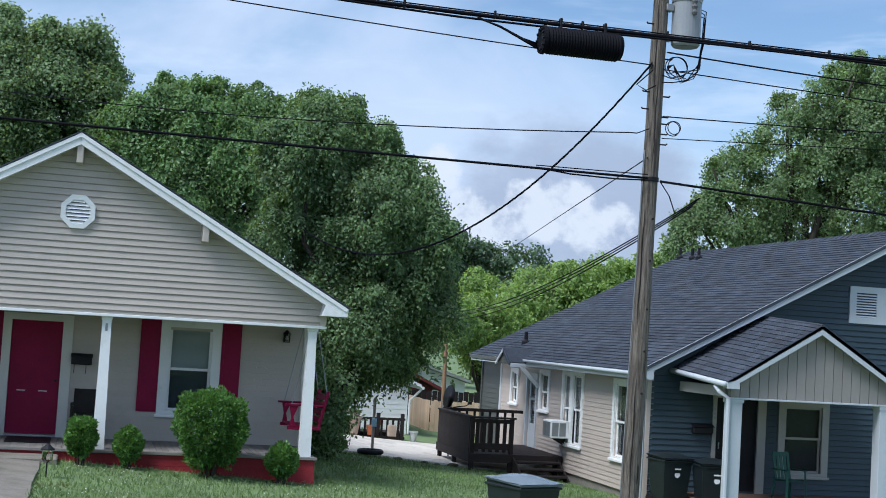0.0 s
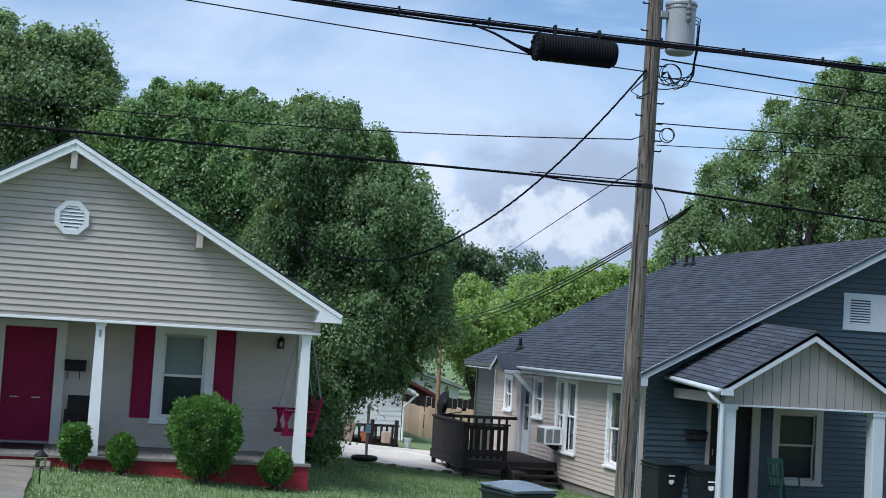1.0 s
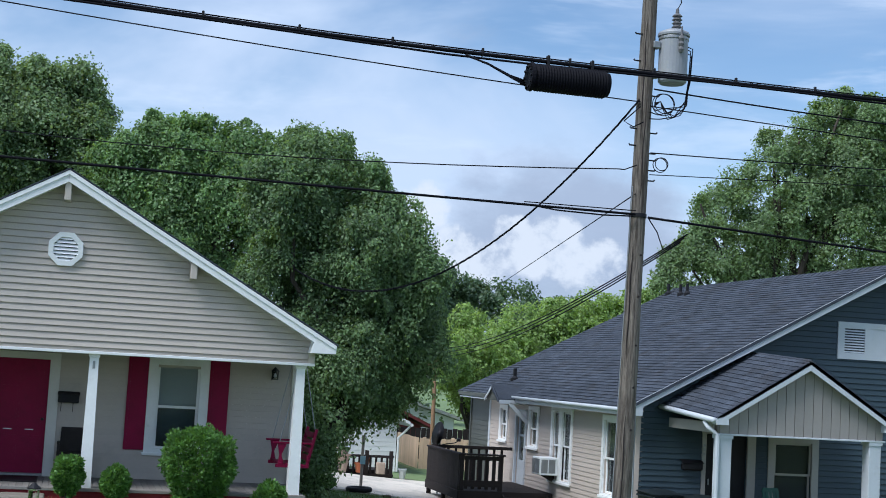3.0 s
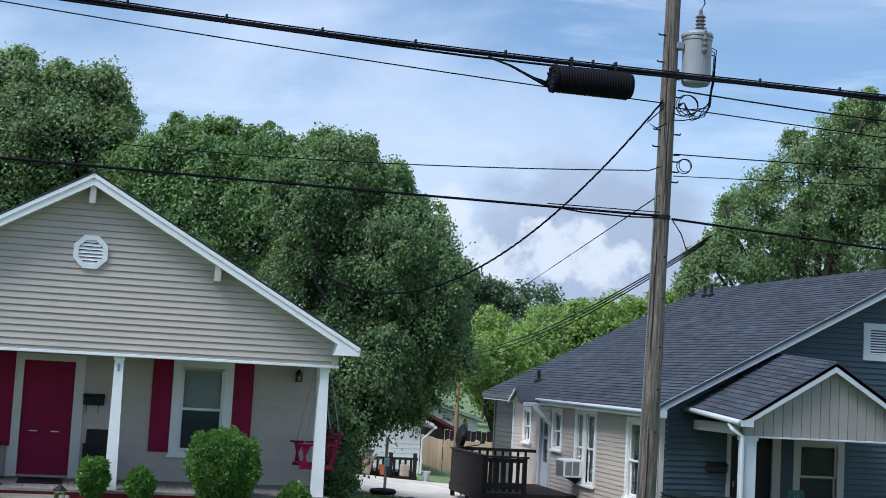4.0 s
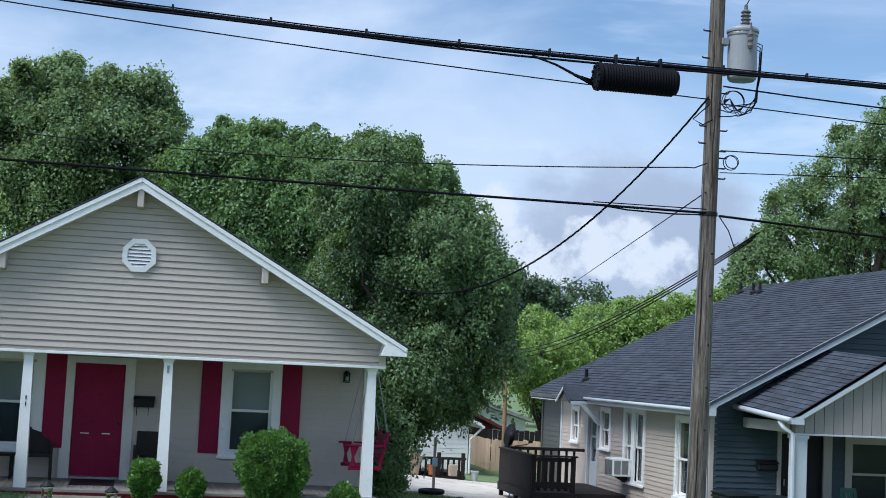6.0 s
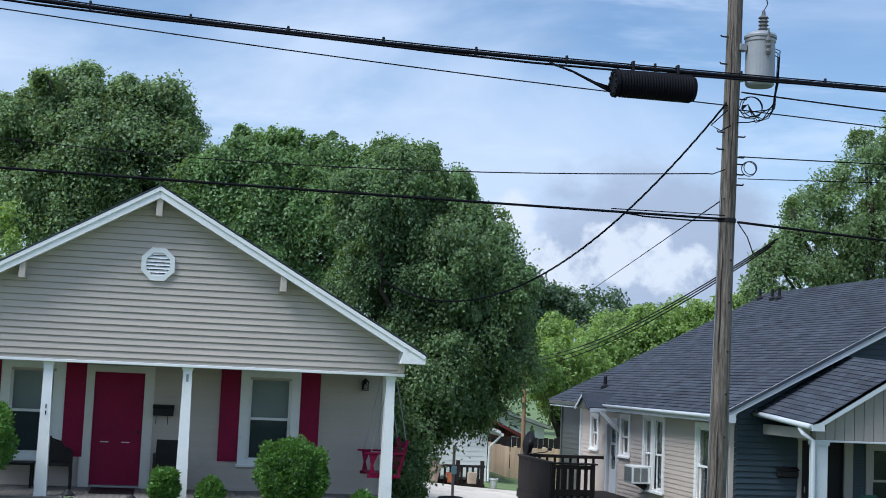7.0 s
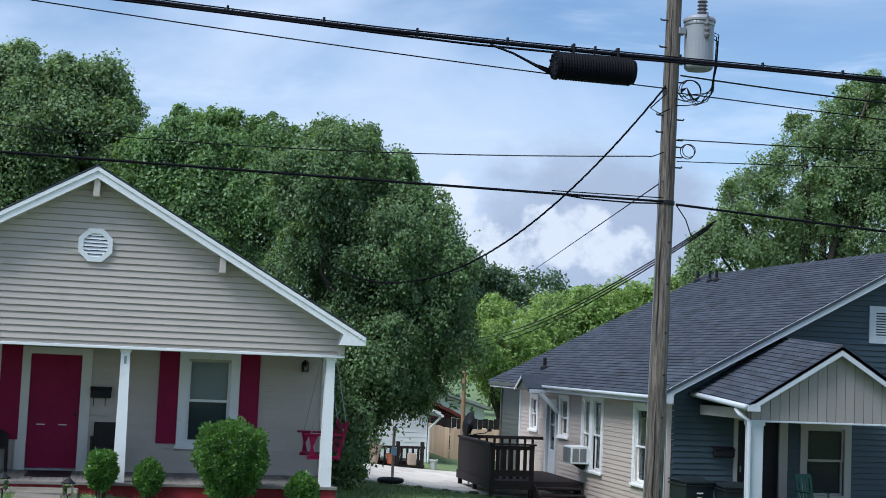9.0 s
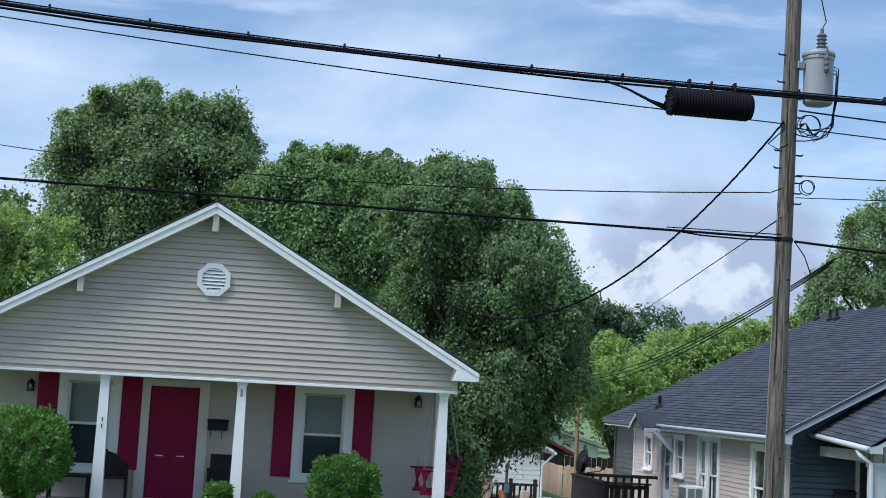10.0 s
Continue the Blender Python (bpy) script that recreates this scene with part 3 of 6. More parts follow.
part("wall", rear, M_VINYL, house)

# octagonal louvred vent
vx, vz, vr = -0.33, 4.38, 0.305
def octo(r, y0, y1, inner=0.0, bm=None):
    bm = bm or bmesh.new()
    for k in range(8):
        a, c = radians(22.5 + 45 * k), radians(67.5 + 45 * k)
        prism([(vx + math.cos(a) * r, y0, vz + math.sin(a) * r), (vx + math.cos(c) * r, y0, vz + math.sin(c) * r),
               (vx + math.cos(c) * inner, y0, vz + math.sin(c) * inner), (vx + math.cos(a) * inner, y0, vz + math.sin(a) * inner)], (0, y1 - y0, 0), bm)
    return bm
vent = part("gable_vent", octo(vr, HF - 0.075, HF - 0.02, 0.215), M_WHITE, house, "white octagonal louvred vent")
part("backing", octo(0.216, HF - 0.030, HF - 0.022, 0.002), M_ROOM, vent)
for k in range(7):
    z = vz - 0.185 + k * 0.061
    half = min(0.205, 0.29 - abs(z - vz)) - 0.004
    part("louvre", prism([(vx - half, HF - 0.066, z - 0.022), (vx + half, HF - 0.066, z - 0.022), (vx + half, HF - 0.034, z + 0.026), (vx - half, HF - 0.034, z + 0.026)], (0, 0.006, 0.004)), M_WHITE, vent)

# ---- the slate-fronted house ----
SX, SY, SYR = 11.4, 27.0, 39.9
RX, RZ = 17.3, 5.58
SRX = 2 * RX - SX
EAVE_X, EAVE_Z = 10.98, 2.17
hut = thing("house", (RX, SY, -0.5), "slate-grey and beige clapboard house with dark shingle roof", "house")
FS, FL = front(SY), left(SX)
S_FLOOR = -0.30
sdoor = (12.97, 13.93, S_FLOOR + 0.03, 1.70)
swin = (14.42, 15.62, 0.08, 1.74)
swall = part("wall", core(FS, SX + 0.14, SRX, -0.9, 2.4, 0.14, [sdoor, hole_of(*swin, cas=0.16)]), M_SLATE, hut, "dark slate vinyl siding on the front")
ks = (RZ - 0.1 - 2.08) / (RX - SX)
part("wall", prism([(SX, SY, 2.4), (SRX, SY, 2.4), (RX, SY, RZ - 0.2)], (0, 0.14, 0)), M_SLATE, hut, "slate gable")
s_range = lambda z: (max(SX + 0.03, RX - (RZ - 0.22 - z) / 0.553), min(SRX, RX + (RZ - 0.22 - z) / 0.553))
siding(swall, FS, M_SLATE, s_range, -0.55, 5.2, 0.12,
       [(12.89, 14.05, -1, 1.78), (swin[0] + 0.03, swin[1] - 0.03, swin[2], swin[3])])
window(hut, FS, *swin, cas=0.16, meet=0.52, trim=M_TRIM_SHADED)
bm = bmesh.new()
for a, c in ((12.88, 12.97), (13.93, 14.12)):
    fbox(FS, a, c, -0.05, 0.0, S_FLOOR, 1.80, bm)
fbox(FS, 12.97, 13.93, -0.05, 0.0, 1.70, 1.80, bm)
part("door_casing", bm, M_TRIM_SHADED, hut, "beige-grey door casing, shade put in its colour")
bm = fbox(FS, 12.975, 13.925, 0.05, 0.095, S_FLOOR + 0.035, 1.695)
sd = part("door", bm, M_BLACK, hut, "black storm door")
for z0, z1 in ((-0.1, 0.5), (0.7, 1.5)):
    part("panel", fbox(FS, 13.12, 13.78, 0.04, 0.0505, z0, z1), M_BLACK, sd)
part("handle", tube([FS(13.07, 0.02, 0.75), FS(13.07, 0.02, 0.62)], 0.014, 8), M_STEEL, sd)
for k in range(3):
    part("number_bar", fbox(FS, 12.90, 12.95, -0.056, -0.051, 1.42 - k * 0.09, 1.48 - k * 0.09), M_STEEL, hut)
# gable light with louvres
gw = part("gable_window", core(FS, 16.0, 18.6, 3.46, 4.27, -0.05, [(16.16, 16.66, 3.60, 4.13), (16.86, 17.74, 3.58, 4.15), (17.94, 18.44, 3.60, 4.13)]), M_WHITE_SHADED, hut, "pale framed gable window with louvred ends")
part("panel", fbox(FS, 16.86, 17.74, -0.036, -0.026, 3.58, 4.15), M_WHITE_SHADED, gw)
for a in (16.16, 17.94):
    part("backing", fbox(FS, a, a + 0.5, -0.027, -0.0265, 3.60, 4.13), M_ROOM, gw)
    for k in range(9):
        z = 3.605 + k * 0.058
        part("louvre", prism([FS(a, -0.048, z), FS(a + 0.5, -0.048, z), FS(a + 0.5, -0.03, z + 0.026), FS(a, -0.03, z + 0.026)], (0, 0.003, 0.006)), M_WHITE_SHADED, gw)

# beige side wall
wl_big = (30.80, 32.30, 0.20, 2.0)
wl_right = (27.75, 28.87, 0.17, 1.95)
wl_s2 = (33.27, 34.08, 0.88, 1.95)
wl_s1 = (35.86, 36.60, 0.92, 1.90)
side_door = (34.32, 35.05, -0.24, 1.72)
s_holes = [hole_of(*wl_right, cas=0.12), hole_of(*wl_big, cas=0.12), hole_of(*wl_s2, cas=0.11), hole_of(*wl_s1, cas=0.11), side_door]
swl = part("wall", core(FL, SY, 37.6, -0.42, 2.3, 0.14, s_holes), M_BEIGE, hut, "beige vinyl lap siding on the side")
siding(swl, FL, M_BEIGE, lambda z: (SY + 0.06, 37.55), -0.45, 2.2, 0.105,
       [(w[0] + 0.02, w[1] - 0.02, w[2] + 0.02, w[3] - 0.02) for w in (wl_right, wl_big, wl_s2, wl_s1)] + [(34.25, 35.12, -0.3, 1.8)], lip=0.019, slot=0.006)
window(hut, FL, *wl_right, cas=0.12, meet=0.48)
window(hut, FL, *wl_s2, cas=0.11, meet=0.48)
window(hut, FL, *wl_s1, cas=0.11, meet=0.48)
# paired window: one casing, a middle post, two sash lights
pair_mid = (wl_big[0] + wl_big[1]) / 2
window(hut, FL, wl_big[0], pair_mid + 0.045, wl_big[2], wl_big[3], cas=0.11, meet=0.5, frame_w=0.04)
window(hut, FL, pair_mid + 0.05, wl_big[1], wl_big[2], wl_big[3], cas=0.11, meet=0.5, frame_w=0.04)
part("foundation", box(SX + 0.03, SX + 0.2, SY + 0.05, 39.5, -1.0, -0.44), M_BLOCK, hut)
back_wall = part("wall", box(SX + 0.05, SX + 0.19, 37.6, 39.6, -0.9, 2.25), M_SAGE, hut, "grey-green siding on the rear bay")
siding(back_wall, left(SX + 0.05), M_SAGE, lambda z: (37.7, 39.6), -0.45, 2.2, 0.14, lip=0.02, slot=0.007)
part("corner_trim", box(SX - 0.035, SX + 0.06, 37.5, 37.62, -0.45, 2.2, b=0.006), M_WHITE_SHADED, hut)
part("corner_trim", box(SX - 0.035, SX + 0.07, SY - 0.035, SY + 0.06, -0.6, 2.1, b=0.006), M_BEIGE, hut)
part("corner_trim", box(SX + 0.0, SX + 0.06, 39.58, 39.68, -0.6, 2.15, b=0.006), M_SAGE, hut)
bm = bmesh.new()
box(SRX - 0.14, SRX, SY + 0.14, 38.7, -0.9, 2.4, bm)
box(SX + 0.2, SRX - 0.14, 38.56, 38.7, -0.9, 5.2 - 2.8, bm)
prism([(SX + 0.4, 38.56, 2.4), (SRX - 0.4, 38.56, 2.4), (RX, 38.56, RZ - 0.3)], (0, 0.14, 0), bm)
box(SX + 0.14, SRX - 0.14, SY + 0.14, 38.56, -0.6, S_FLOOR - 0.04, bm)
part("wall", bm, M_SAGE, hut)
part("ceiling", box(SX + 0.15, SRX - 0.15, SY + 0.15, 38.5, 2.25, 2.32), M_ROOM, hut)
# side door
bm = bmesh.new()
fbox(FL, 34.22, 34.32, -0.05, 0.0, -0.28, 1.82, bm)
fbox(FL, 35.05, 35.15, -0.05, 0.0, -0.28, 1.82, bm)
fbox(FL, 34.32, 35.05, -0.05, 0.0, 1.72, 1.82, bm)
part("door_casing", bm, M_WHITE_SHADED, hut)
dd = part("door", core(lambda u, v, z: FL(u, v + 0.03, z), 34.325, 35.045, -0.235, 1.715, 0.045, [(34.45, 34.92, 0.5, 1.12), (34.45, 34.92, 1.18, 1.62)]), M_WHITE_SHADED, hut, "white half-glazed side door")
for z0, z1 in ((0.5, 1.12), (1.18, 1.62)):
    part("pane", fbox(FL, 34.45, 34.92, 0.045, 0.052, z0, z1), M_GLASS, dd).visible_shadow = False
part("handle", tube([FL(34.41, 0.03, 0.72), FL(34.41, -0.03, 0.72)], 0.022, 8), M_BLACK, dd)

# main roof
up_l = Vector((RX - EAVE_X, 0, RZ - EAVE_Z))
LEN = up_l.length
Y0R, Y1R, Y1T = SY - 0.42, 39.6, 38.5
n_l = Vector((-up_l.z, 0, up_l.x)).normalized()
part("roof_deck", prism([(EAVE_X, Y0R + 0.02, EAVE_Z), (RX, Y0R + 0.02, RZ), (RX, Y1T, RZ), (EAVE_X, Y1R, EAVE_Z)], -n_l * 0.12), M_WHITE_SHADED, hut)
part("roof", prism([(RX, Y0R, RZ), (SRX + 0.42, Y0R, EAVE_Z), (SRX + 0.42, Y1R, EAVE_Z), (RX, Y1T, RZ)], (0, 0, -0.1)), M_SHINGLE, hut, "far slope of the dark shingle roof")
sv, sf = shingles((EAVE_X, Y0R, EAVE_Z), (0, 1, 0), up_l, Y1R - Y0R, LEN, clip=lambda s: (0, Y1R - Y0R - (Y1R - Y1T) * s / LEN), seed=4)
near, far_v = [], []
for k in range(0, len(sv), 6):      # the tabs next to the front rake are pieces of their own
    (near if sv[k][1] < SY + 1.0 and len(near) < 170 else far_v).append(sv[k:k + 6])
for tab_v in near:
    raw("shingle", tab_v, [(0, 3, 4, 1), (1, 4, 5, 2), (0, 1, 2), (3, 5, 4)], M_SHINGLE, hut)
fv = [p for tab_v in far_v for p in tab_v]
ff = [q for b in range(0, len(fv), 6) for q in ((b, b + 3, b + 4, b + 1), (b + 1, b + 4, b + 5, b + 2), (b, b + 1, b + 2), (b + 3, b + 5, b + 4))]
tagged(raw("shingles", fv, ff, M_SHINGLE, hut), "weathered charcoal asphalt shingles", kind="stuff")
for k in range(46):
    y = Y0R + k * 0.262
    part("ridge_shingle", prism([(RX - 0.15, y, RZ - 0.055), (RX, y, RZ + 0.045), (RX + 0.15, y, RZ - 0.055), (RX + 0.15, y, RZ - 0.085), (RX - 0.15, y, RZ - 0.085)], (0, 0.30, -0.018)), M_SHINGLE, hut)
d = up_l.normalized()
foot, peak = Vector((EAVE_X - 0.02, Y0R - 0.03, EAVE_Z)), Vector((RX, Y0R - 0.03, RZ))
part("rake_board", prism([foot + n_l * 0.0, peak, peak - Vector((0, 0, 0.205)), foot - n_l * 0.15 + d * 0.1], (0, 0.03, 0)), M_WHITE_SHADED, hut, "pale rake board")
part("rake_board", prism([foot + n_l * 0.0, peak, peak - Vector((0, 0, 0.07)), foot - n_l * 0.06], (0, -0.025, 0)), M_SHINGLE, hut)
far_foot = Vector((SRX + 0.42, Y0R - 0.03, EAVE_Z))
part("rake_board", prism([far_foot, peak, peak - Vector((0, 0, 0.23)), far_foot - Vector((0.1, 0, 0.2))], (0, 0.03, 0)), M_WHITE_SHADED, hut)
part("eave_return", prism([foot + Vector((0.0, -0.004, -0.02)), foot + Vector((0.02, -0.004, -0.16)), foot + Vector((0.36, -0.004, -0.16)), foot + Vector((0.36, -0.004, 0.05))], (0, 0.45, 0)), M_WHITE_SHADED, hut)
part("soffit", box(EAVE_X + 0.026, SX, Y0R + 0.4, 39.5, EAVE_Z - 0.16, EAVE_Z - 0.13), M_WHITE_SHADED, hut)
part("gutter", tube([(EAVE_X - 0.035, Y0R + 0.1, EAVE_Z - 0.05), (EAVE_X - 0.035, 35.0, EAVE_Z - 0.03)], 0.04, 10), M_WHITE_SHADED, hut, "white eave gutter", True)
part("fascia", box(EAVE_X, EAVE_X + 0.025, Y0R + 0.1, 35.2, EAVE_Z - 0.16, EAVE_Z - 0.01), M_WHITE_SHADED, hut)
part("fascia", box(EAVE_X, EAVE_X + 0.025, 35.2, 39.55, EAVE_Z - 0.10, EAVE_Z - 0.01), M_SAGE, hut)
part("downspout", tube([(EAVE_X - 0.02, SY - 0.1, EAVE_Z - 0.1), (SX - 0.07, SY + 0.02, EAVE_Z - 0.3), (SX - 0.07, SY + 0.02, -0.55)], 0.042, 8), M_WHITE_SHADED, hut)
for x, y in ((16.9, 38.1), (16.75, 36.9), (16.75, 36.45)):
    z = EAVE_Z + (x - EAVE_X) * 0.5396
    bm = lathe(x, y, [(0.10, z - 0.05), (0.10, z + 0.06), (0.045, z + 0.12), (0.045, z + 0.33)], 10)
    part("vent_pipe", bm, M_BLACK, hut)
z = EAVE_Z + (11.75 - EAVE_X) * 0.5396
part("vent_pipe", lathe(11.75, 36.6, [(0.13, z - 0.06), (0.12, z + 0.05), (0.05, z + 0.11), (0.05, z + 0.32)], 10), M_BLACK, hut)

# front porch of the slate house
PY, PX = 24.5, 13.9
PZ, PH, PRISE = 3.29, 2.10, 0.17
pl, pr = 11.93, 15.86
part("porch_floor", box(12.0, 15.8, PY + 0.05, SY, -0.9, S_FLOOR, b=0.01), M_BROWNFLOOR, hut, "brown painted porch floor")
for a in (12.10, 15.36):
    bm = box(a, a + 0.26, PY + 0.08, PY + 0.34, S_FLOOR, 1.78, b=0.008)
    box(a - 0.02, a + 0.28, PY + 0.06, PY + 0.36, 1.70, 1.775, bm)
    part("column", bm, M_WHITE_SHADED, hut, "square white porch column")
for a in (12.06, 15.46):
    part("beam", box(a + 0.04, a + 0.22, PY + 0.34, SY - 0.03, 1.80, 2.0), M_TRIM_SHADED, hut)
part("beam", box(12.06, 15.70, PY + 0.05, PY + 0.3, 1.765, 1.80, b=0.005), M_WHITE_SHADED, hut, "white band under the porch gable")
# Unseen ceiling given the dark floor brown to dim the porch beneath
part("porch_ceiling", box(12.28, 15.5, PY + 0.3, SY - 0.03, 1.92, 1.95), M_BROWNFLOOR, hut)
pk = (PZ - PH) / (PX - pl)
x = 12.10
while x < 15.66:
    x1 = min(x + 0.2, 15.66)
    top = lambda q: PZ - 0.10 - abs(q - PX) * pk
    pts = [(x, PY + 0.08, 1.80), (x1 - 0.012, PY + 0.08, 1.80), (x1 - 0.012, PY + 0.08, max(top(x1), 1.82)), (x, PY + 0.08, max(top(x), 1.82))]
    if x < PX < x1:
        pts = pts[:3] + [(PX, PY + 0.08, top(PX))] + pts[3:]
    part("gable_board", prism(pts, (0, 0.03, 0)), M_BATTEN, hut)
    x = x1
part("gable_backing", prism([(12.1, PY + 0.115, 1.80), (15.66, PY + 0.115, 1.80), (15.66, PY + 0.115, 2.0), (PX, PY + 0.115, PZ - 0.15), (12.1, PY + 0.115, 2.0)], (0, 0.1, 0)), M_BATTEN, hut)
for s, foot_x in ((-1, pl), (1, pr)):
    f0, p0 = Vector((foot_x, PY - 0.12, PH)), Vector((PX, PY - 0.12, PZ))
    dn = (f0 - p0).normalized()
    nn = Vector((s * -dn.z, 0, s * dn.x))
    nn = nn if nn.z > 0 else -nn
    part("rake_board", prism([f0, p0, p0 - Vector((0, 0, 0.18)), f0 - nn * 0.14 - dn * 0.06], (0, 0.03, 0)), M_WHITE_SHADED, hut, "white porch rake board")
    part("eave_return", prism([f0 + Vector((0, -0.004, -0.01)), f0 + Vector((0, -0.004, -0.13)), f0 + Vector((-s * 0.26, -0.004, -0.13)), f0 + Vector((-s * 0.24, -0.004, 0.04))], (0, 0.2, 0)), M_WHITE_SHADED, hut)
    part("porch_roof", prism([f0, p0, p0 + Vector((0, SY + 0.2 - PY, PRISE)), f0 + Vector((0, SY + 0.15 - PY, PRISE))], -nn * 0.06), M_WHITE_SHADED, hut, "porch roof deck")
    pv, pf = shingles(f0 + Vector((0, -0.02, 0)), (0, SY - PY, PRISE), p0 - f0, SY + 0.1 - PY, (p0 - f0).length, seed=8 + s)
    for k in range(0, len(pv), 6):
        if s < 0:
            o = raw("shingle", pv[k:k + 6], [(0, 3, 4, 1), (1, 4, 5, 2), (0, 1, 2), (3, 5, 4)], M_SHINGLE, hut)
    if s > 0:
        tagged(raw("shingles", pv, pf, M_SHINGLE, hut), "charcoal asphalt shingles on the porch", kind="stuff")
part("ridge_cap", tube([(PX, PY - 0.14, PZ + 0.005), (PX, SY, PZ + PRISE + 0.005)], 0.03, 8), M_SHINGLE, hut)
part("gutter", tube([(pl - 0.045, PY - 0.1, PH - 0.05), (pl - 0.045, SY - 0.06, PH + PRISE - 0.05)], 0.055, 10), M_WHITE_SHADED, hut, "white porch gutter", True)
part("downspout", tube([(pl - 0.03, PY + 0.35, PH - 0.1), (pl - 0.02, PY + 0.2, PH - 0.2), (12.04, PY + 0.05, 1.78), (12.04, PY + 0.03, -0.4)], 0.045, 8), M_WHITE_SHADED, hut, "white downspout")

# side-door hood: a little gable on a knee brace
hx0 = SX - 0.86
HZ = 2.06
part("hood_gable", prism([(hx0 + 0.03, 34.12, HZ - 0.03), (hx0 + 0.03, 35.28, HZ - 0.03), (hx0 + 0.03, 34.7, HZ + 0.31)], (0.03, 0, 0)), M_SAGE, hut, "grey-green infill of the hood gable")
for s in (-1, 1):
    f0, p0 = Vector((hx0, 34.7 + s * 0.62, HZ)), Vector((hx0, 34.7, HZ + 0.36))
    part("hood_roof", prism([f0, p0, p0 + Vector((1.6, 0, 0)), f0 + Vector((0.9, 0, 0))], (0, 0, 0.03)), M_SHINGLE, hut, "shingled hood over the side door")
    part("rake_board", prism([f0, p0, p0 - Vector((0, 0, 0.08)), f0 - Vector((0, 0, 0.06))], (-0.03, 0, 0)), M_WHITE_SHADED if s > 0 else M_SHINGLE, hut)
    if s > 0:
        continue
    part("brace", beam((hx0 + 0.30, 34.7 + s * 0.6, HZ - 0.08), (SX - 0.03, 34.7 + s * 0.6, HZ - 0.58), 0.08, 0.1, b=0.006), M_WHITE_SHADED, hut, "white knee brace")
    part("brace", beam((hx0 + 0.02, 34.7 + s * 0.6, HZ - 0.05), (SX, 34.7 + s * 0.6, HZ - 0.05), 0.08, 0.1, b=0.006), M_WHITE_SHADED, hut)


# ---- porch of the taupe house ----
def wicker_chair(x, y, z, turn):
    t = thing("chair", (0, 0, 0), "dark brown woven porch chair with arms", "chair", "porch chairs")
    part("seat", box(-0.25, 0.25, -0.25, 0.25, 0.40, 0.46, b=0.015), M_WICKER, t)
    part("backrest", prism([(-0.25, 0.22, 0.46), (0.25, 0.22, 0.46), (0.24, 0.32, 0.90), (-0.24, 0.32, 0.90)], (0, 0.03, 0)), M_WICKER, t)
    for sx in (-1, 1):
        part("arm", box(sx * 0.27 - 0.025, sx * 0.27 + 0.025, -0.26, 0.25, 0.62, 0.65, b=0.008), M_WICKER, t)
        for yy in (-0.23, 0.23):
            top = 0.62 if yy < 0 else 0.46
            part("leg", beam((sx * 0.26, yy, top), (sx * 0.27, yy * 1.08, 0.0), 0.04, 0.04), M_WICKER, t)
    t.matrix_basis = pose(x, y, z, 0, 0, turn)
    return t


wicker_chair(0.06, 25.85, FLOOR, 0)
wicker_chair(-1.93, 25.85, FLOOR, 4)
tb = thing("side_table", (-2.65, 25.8, FLOOR), "low black side table under the porch window", "table")
part("tabletop", box(-3.05, -2.28, 25.6, 26.05, FLOOR + 0.40, FLOOR + 0.44, b=0.008), M_BLACK, tb)
for x in (-3.0, -2.33):
    for y in (25.65, 26.0):
        part("leg", box(x - 0.02, x + 0.02, y - 0.02, y + 0.02, FLOOR, FLOOR + 0.40), M_BLACK, tb)

mb = thing("mailbox", (-0.09, 26.15, 1.75), "black wall mailbox with two paper hooks", "mailbox")
bm = box(-0.28, 0.09, 26.03, 26.17, 1.74, 1.88, b=0.012)
part("body", bm, M_BLACK, mb)
part("lid", prism([(-0.29, 26.02, 1.875), (0.10, 26.02, 1.875), (0.10, 26.17, 1.93), (-0.29, 26.17, 1.93)], (0, 0, 0.012)), M_BLACK, mb)
for x in (-0.22, -0.01):
    part("hook", tube([(x, 26.14, 1.74), (x, 26.13, 1.60), (x, 26.10, 1.585), (x, 26.07, 1.60)], 0.007, 6), M_BLACK, mb)

tagged(part("doormat", box(-1.28, -0.52, 24.85, 25.85, FLOOR + 0.004, FLOOR + 0.02, b=0.004), M_BLACK), "dark rectangular doormat before the red door", "doormat")


def wall_lantern(x, z, y):
    t = thing("wall_lantern", (x, y, z), "small black wall lantern with clear glass", "lamp", "porch lanterns")
    part("plate", box(x - 0.035, x + 0.035, y - 0.045, y - 0.026, z - 0.08, z + 0.08, b=0.004), M_BLACK, t)
    bm = bmesh.new()
    for sx in (-1, 1):
        for sy in (-1, 1):
            box(x + sx * 0.05 - 0.007, x + sx * 0.05 + 0.007, y - 0.12 + sy * 0.05 - 0.007, y - 0.12 + sy * 0.05 + 0.007, z - 0.09, z + 0.05, bm)
    box(x - 0.06, x + 0.06, y - 0.18, y - 0.045, z - 0.105, z - 0.09, bm)
    part("cage", bm, M_BLACK, t)
    part("glass", box(x - 0.042, x + 0.042, y - 0.162, y - 0.078, z - 0.09, z + 0.05), M_CLEAR, t)
    part("bulb", lathe(x, y - 0.12, [(0.005, z - 0.07), (0.03, z - 0.05), (0.03, z - 0.02), (0.01, z + 0.02)], 10), M_WHITE, t)
    part("cap", lathe(x, y - 0.115, [(0.085, z + 0.05), (0.03, z + 0.11), (0.008, z + 0.13)], 4), M_BLACK, t)


wall_lantern(3.63, 2.46, HB)
wall_lantern(-3.50, 2.38, HB)

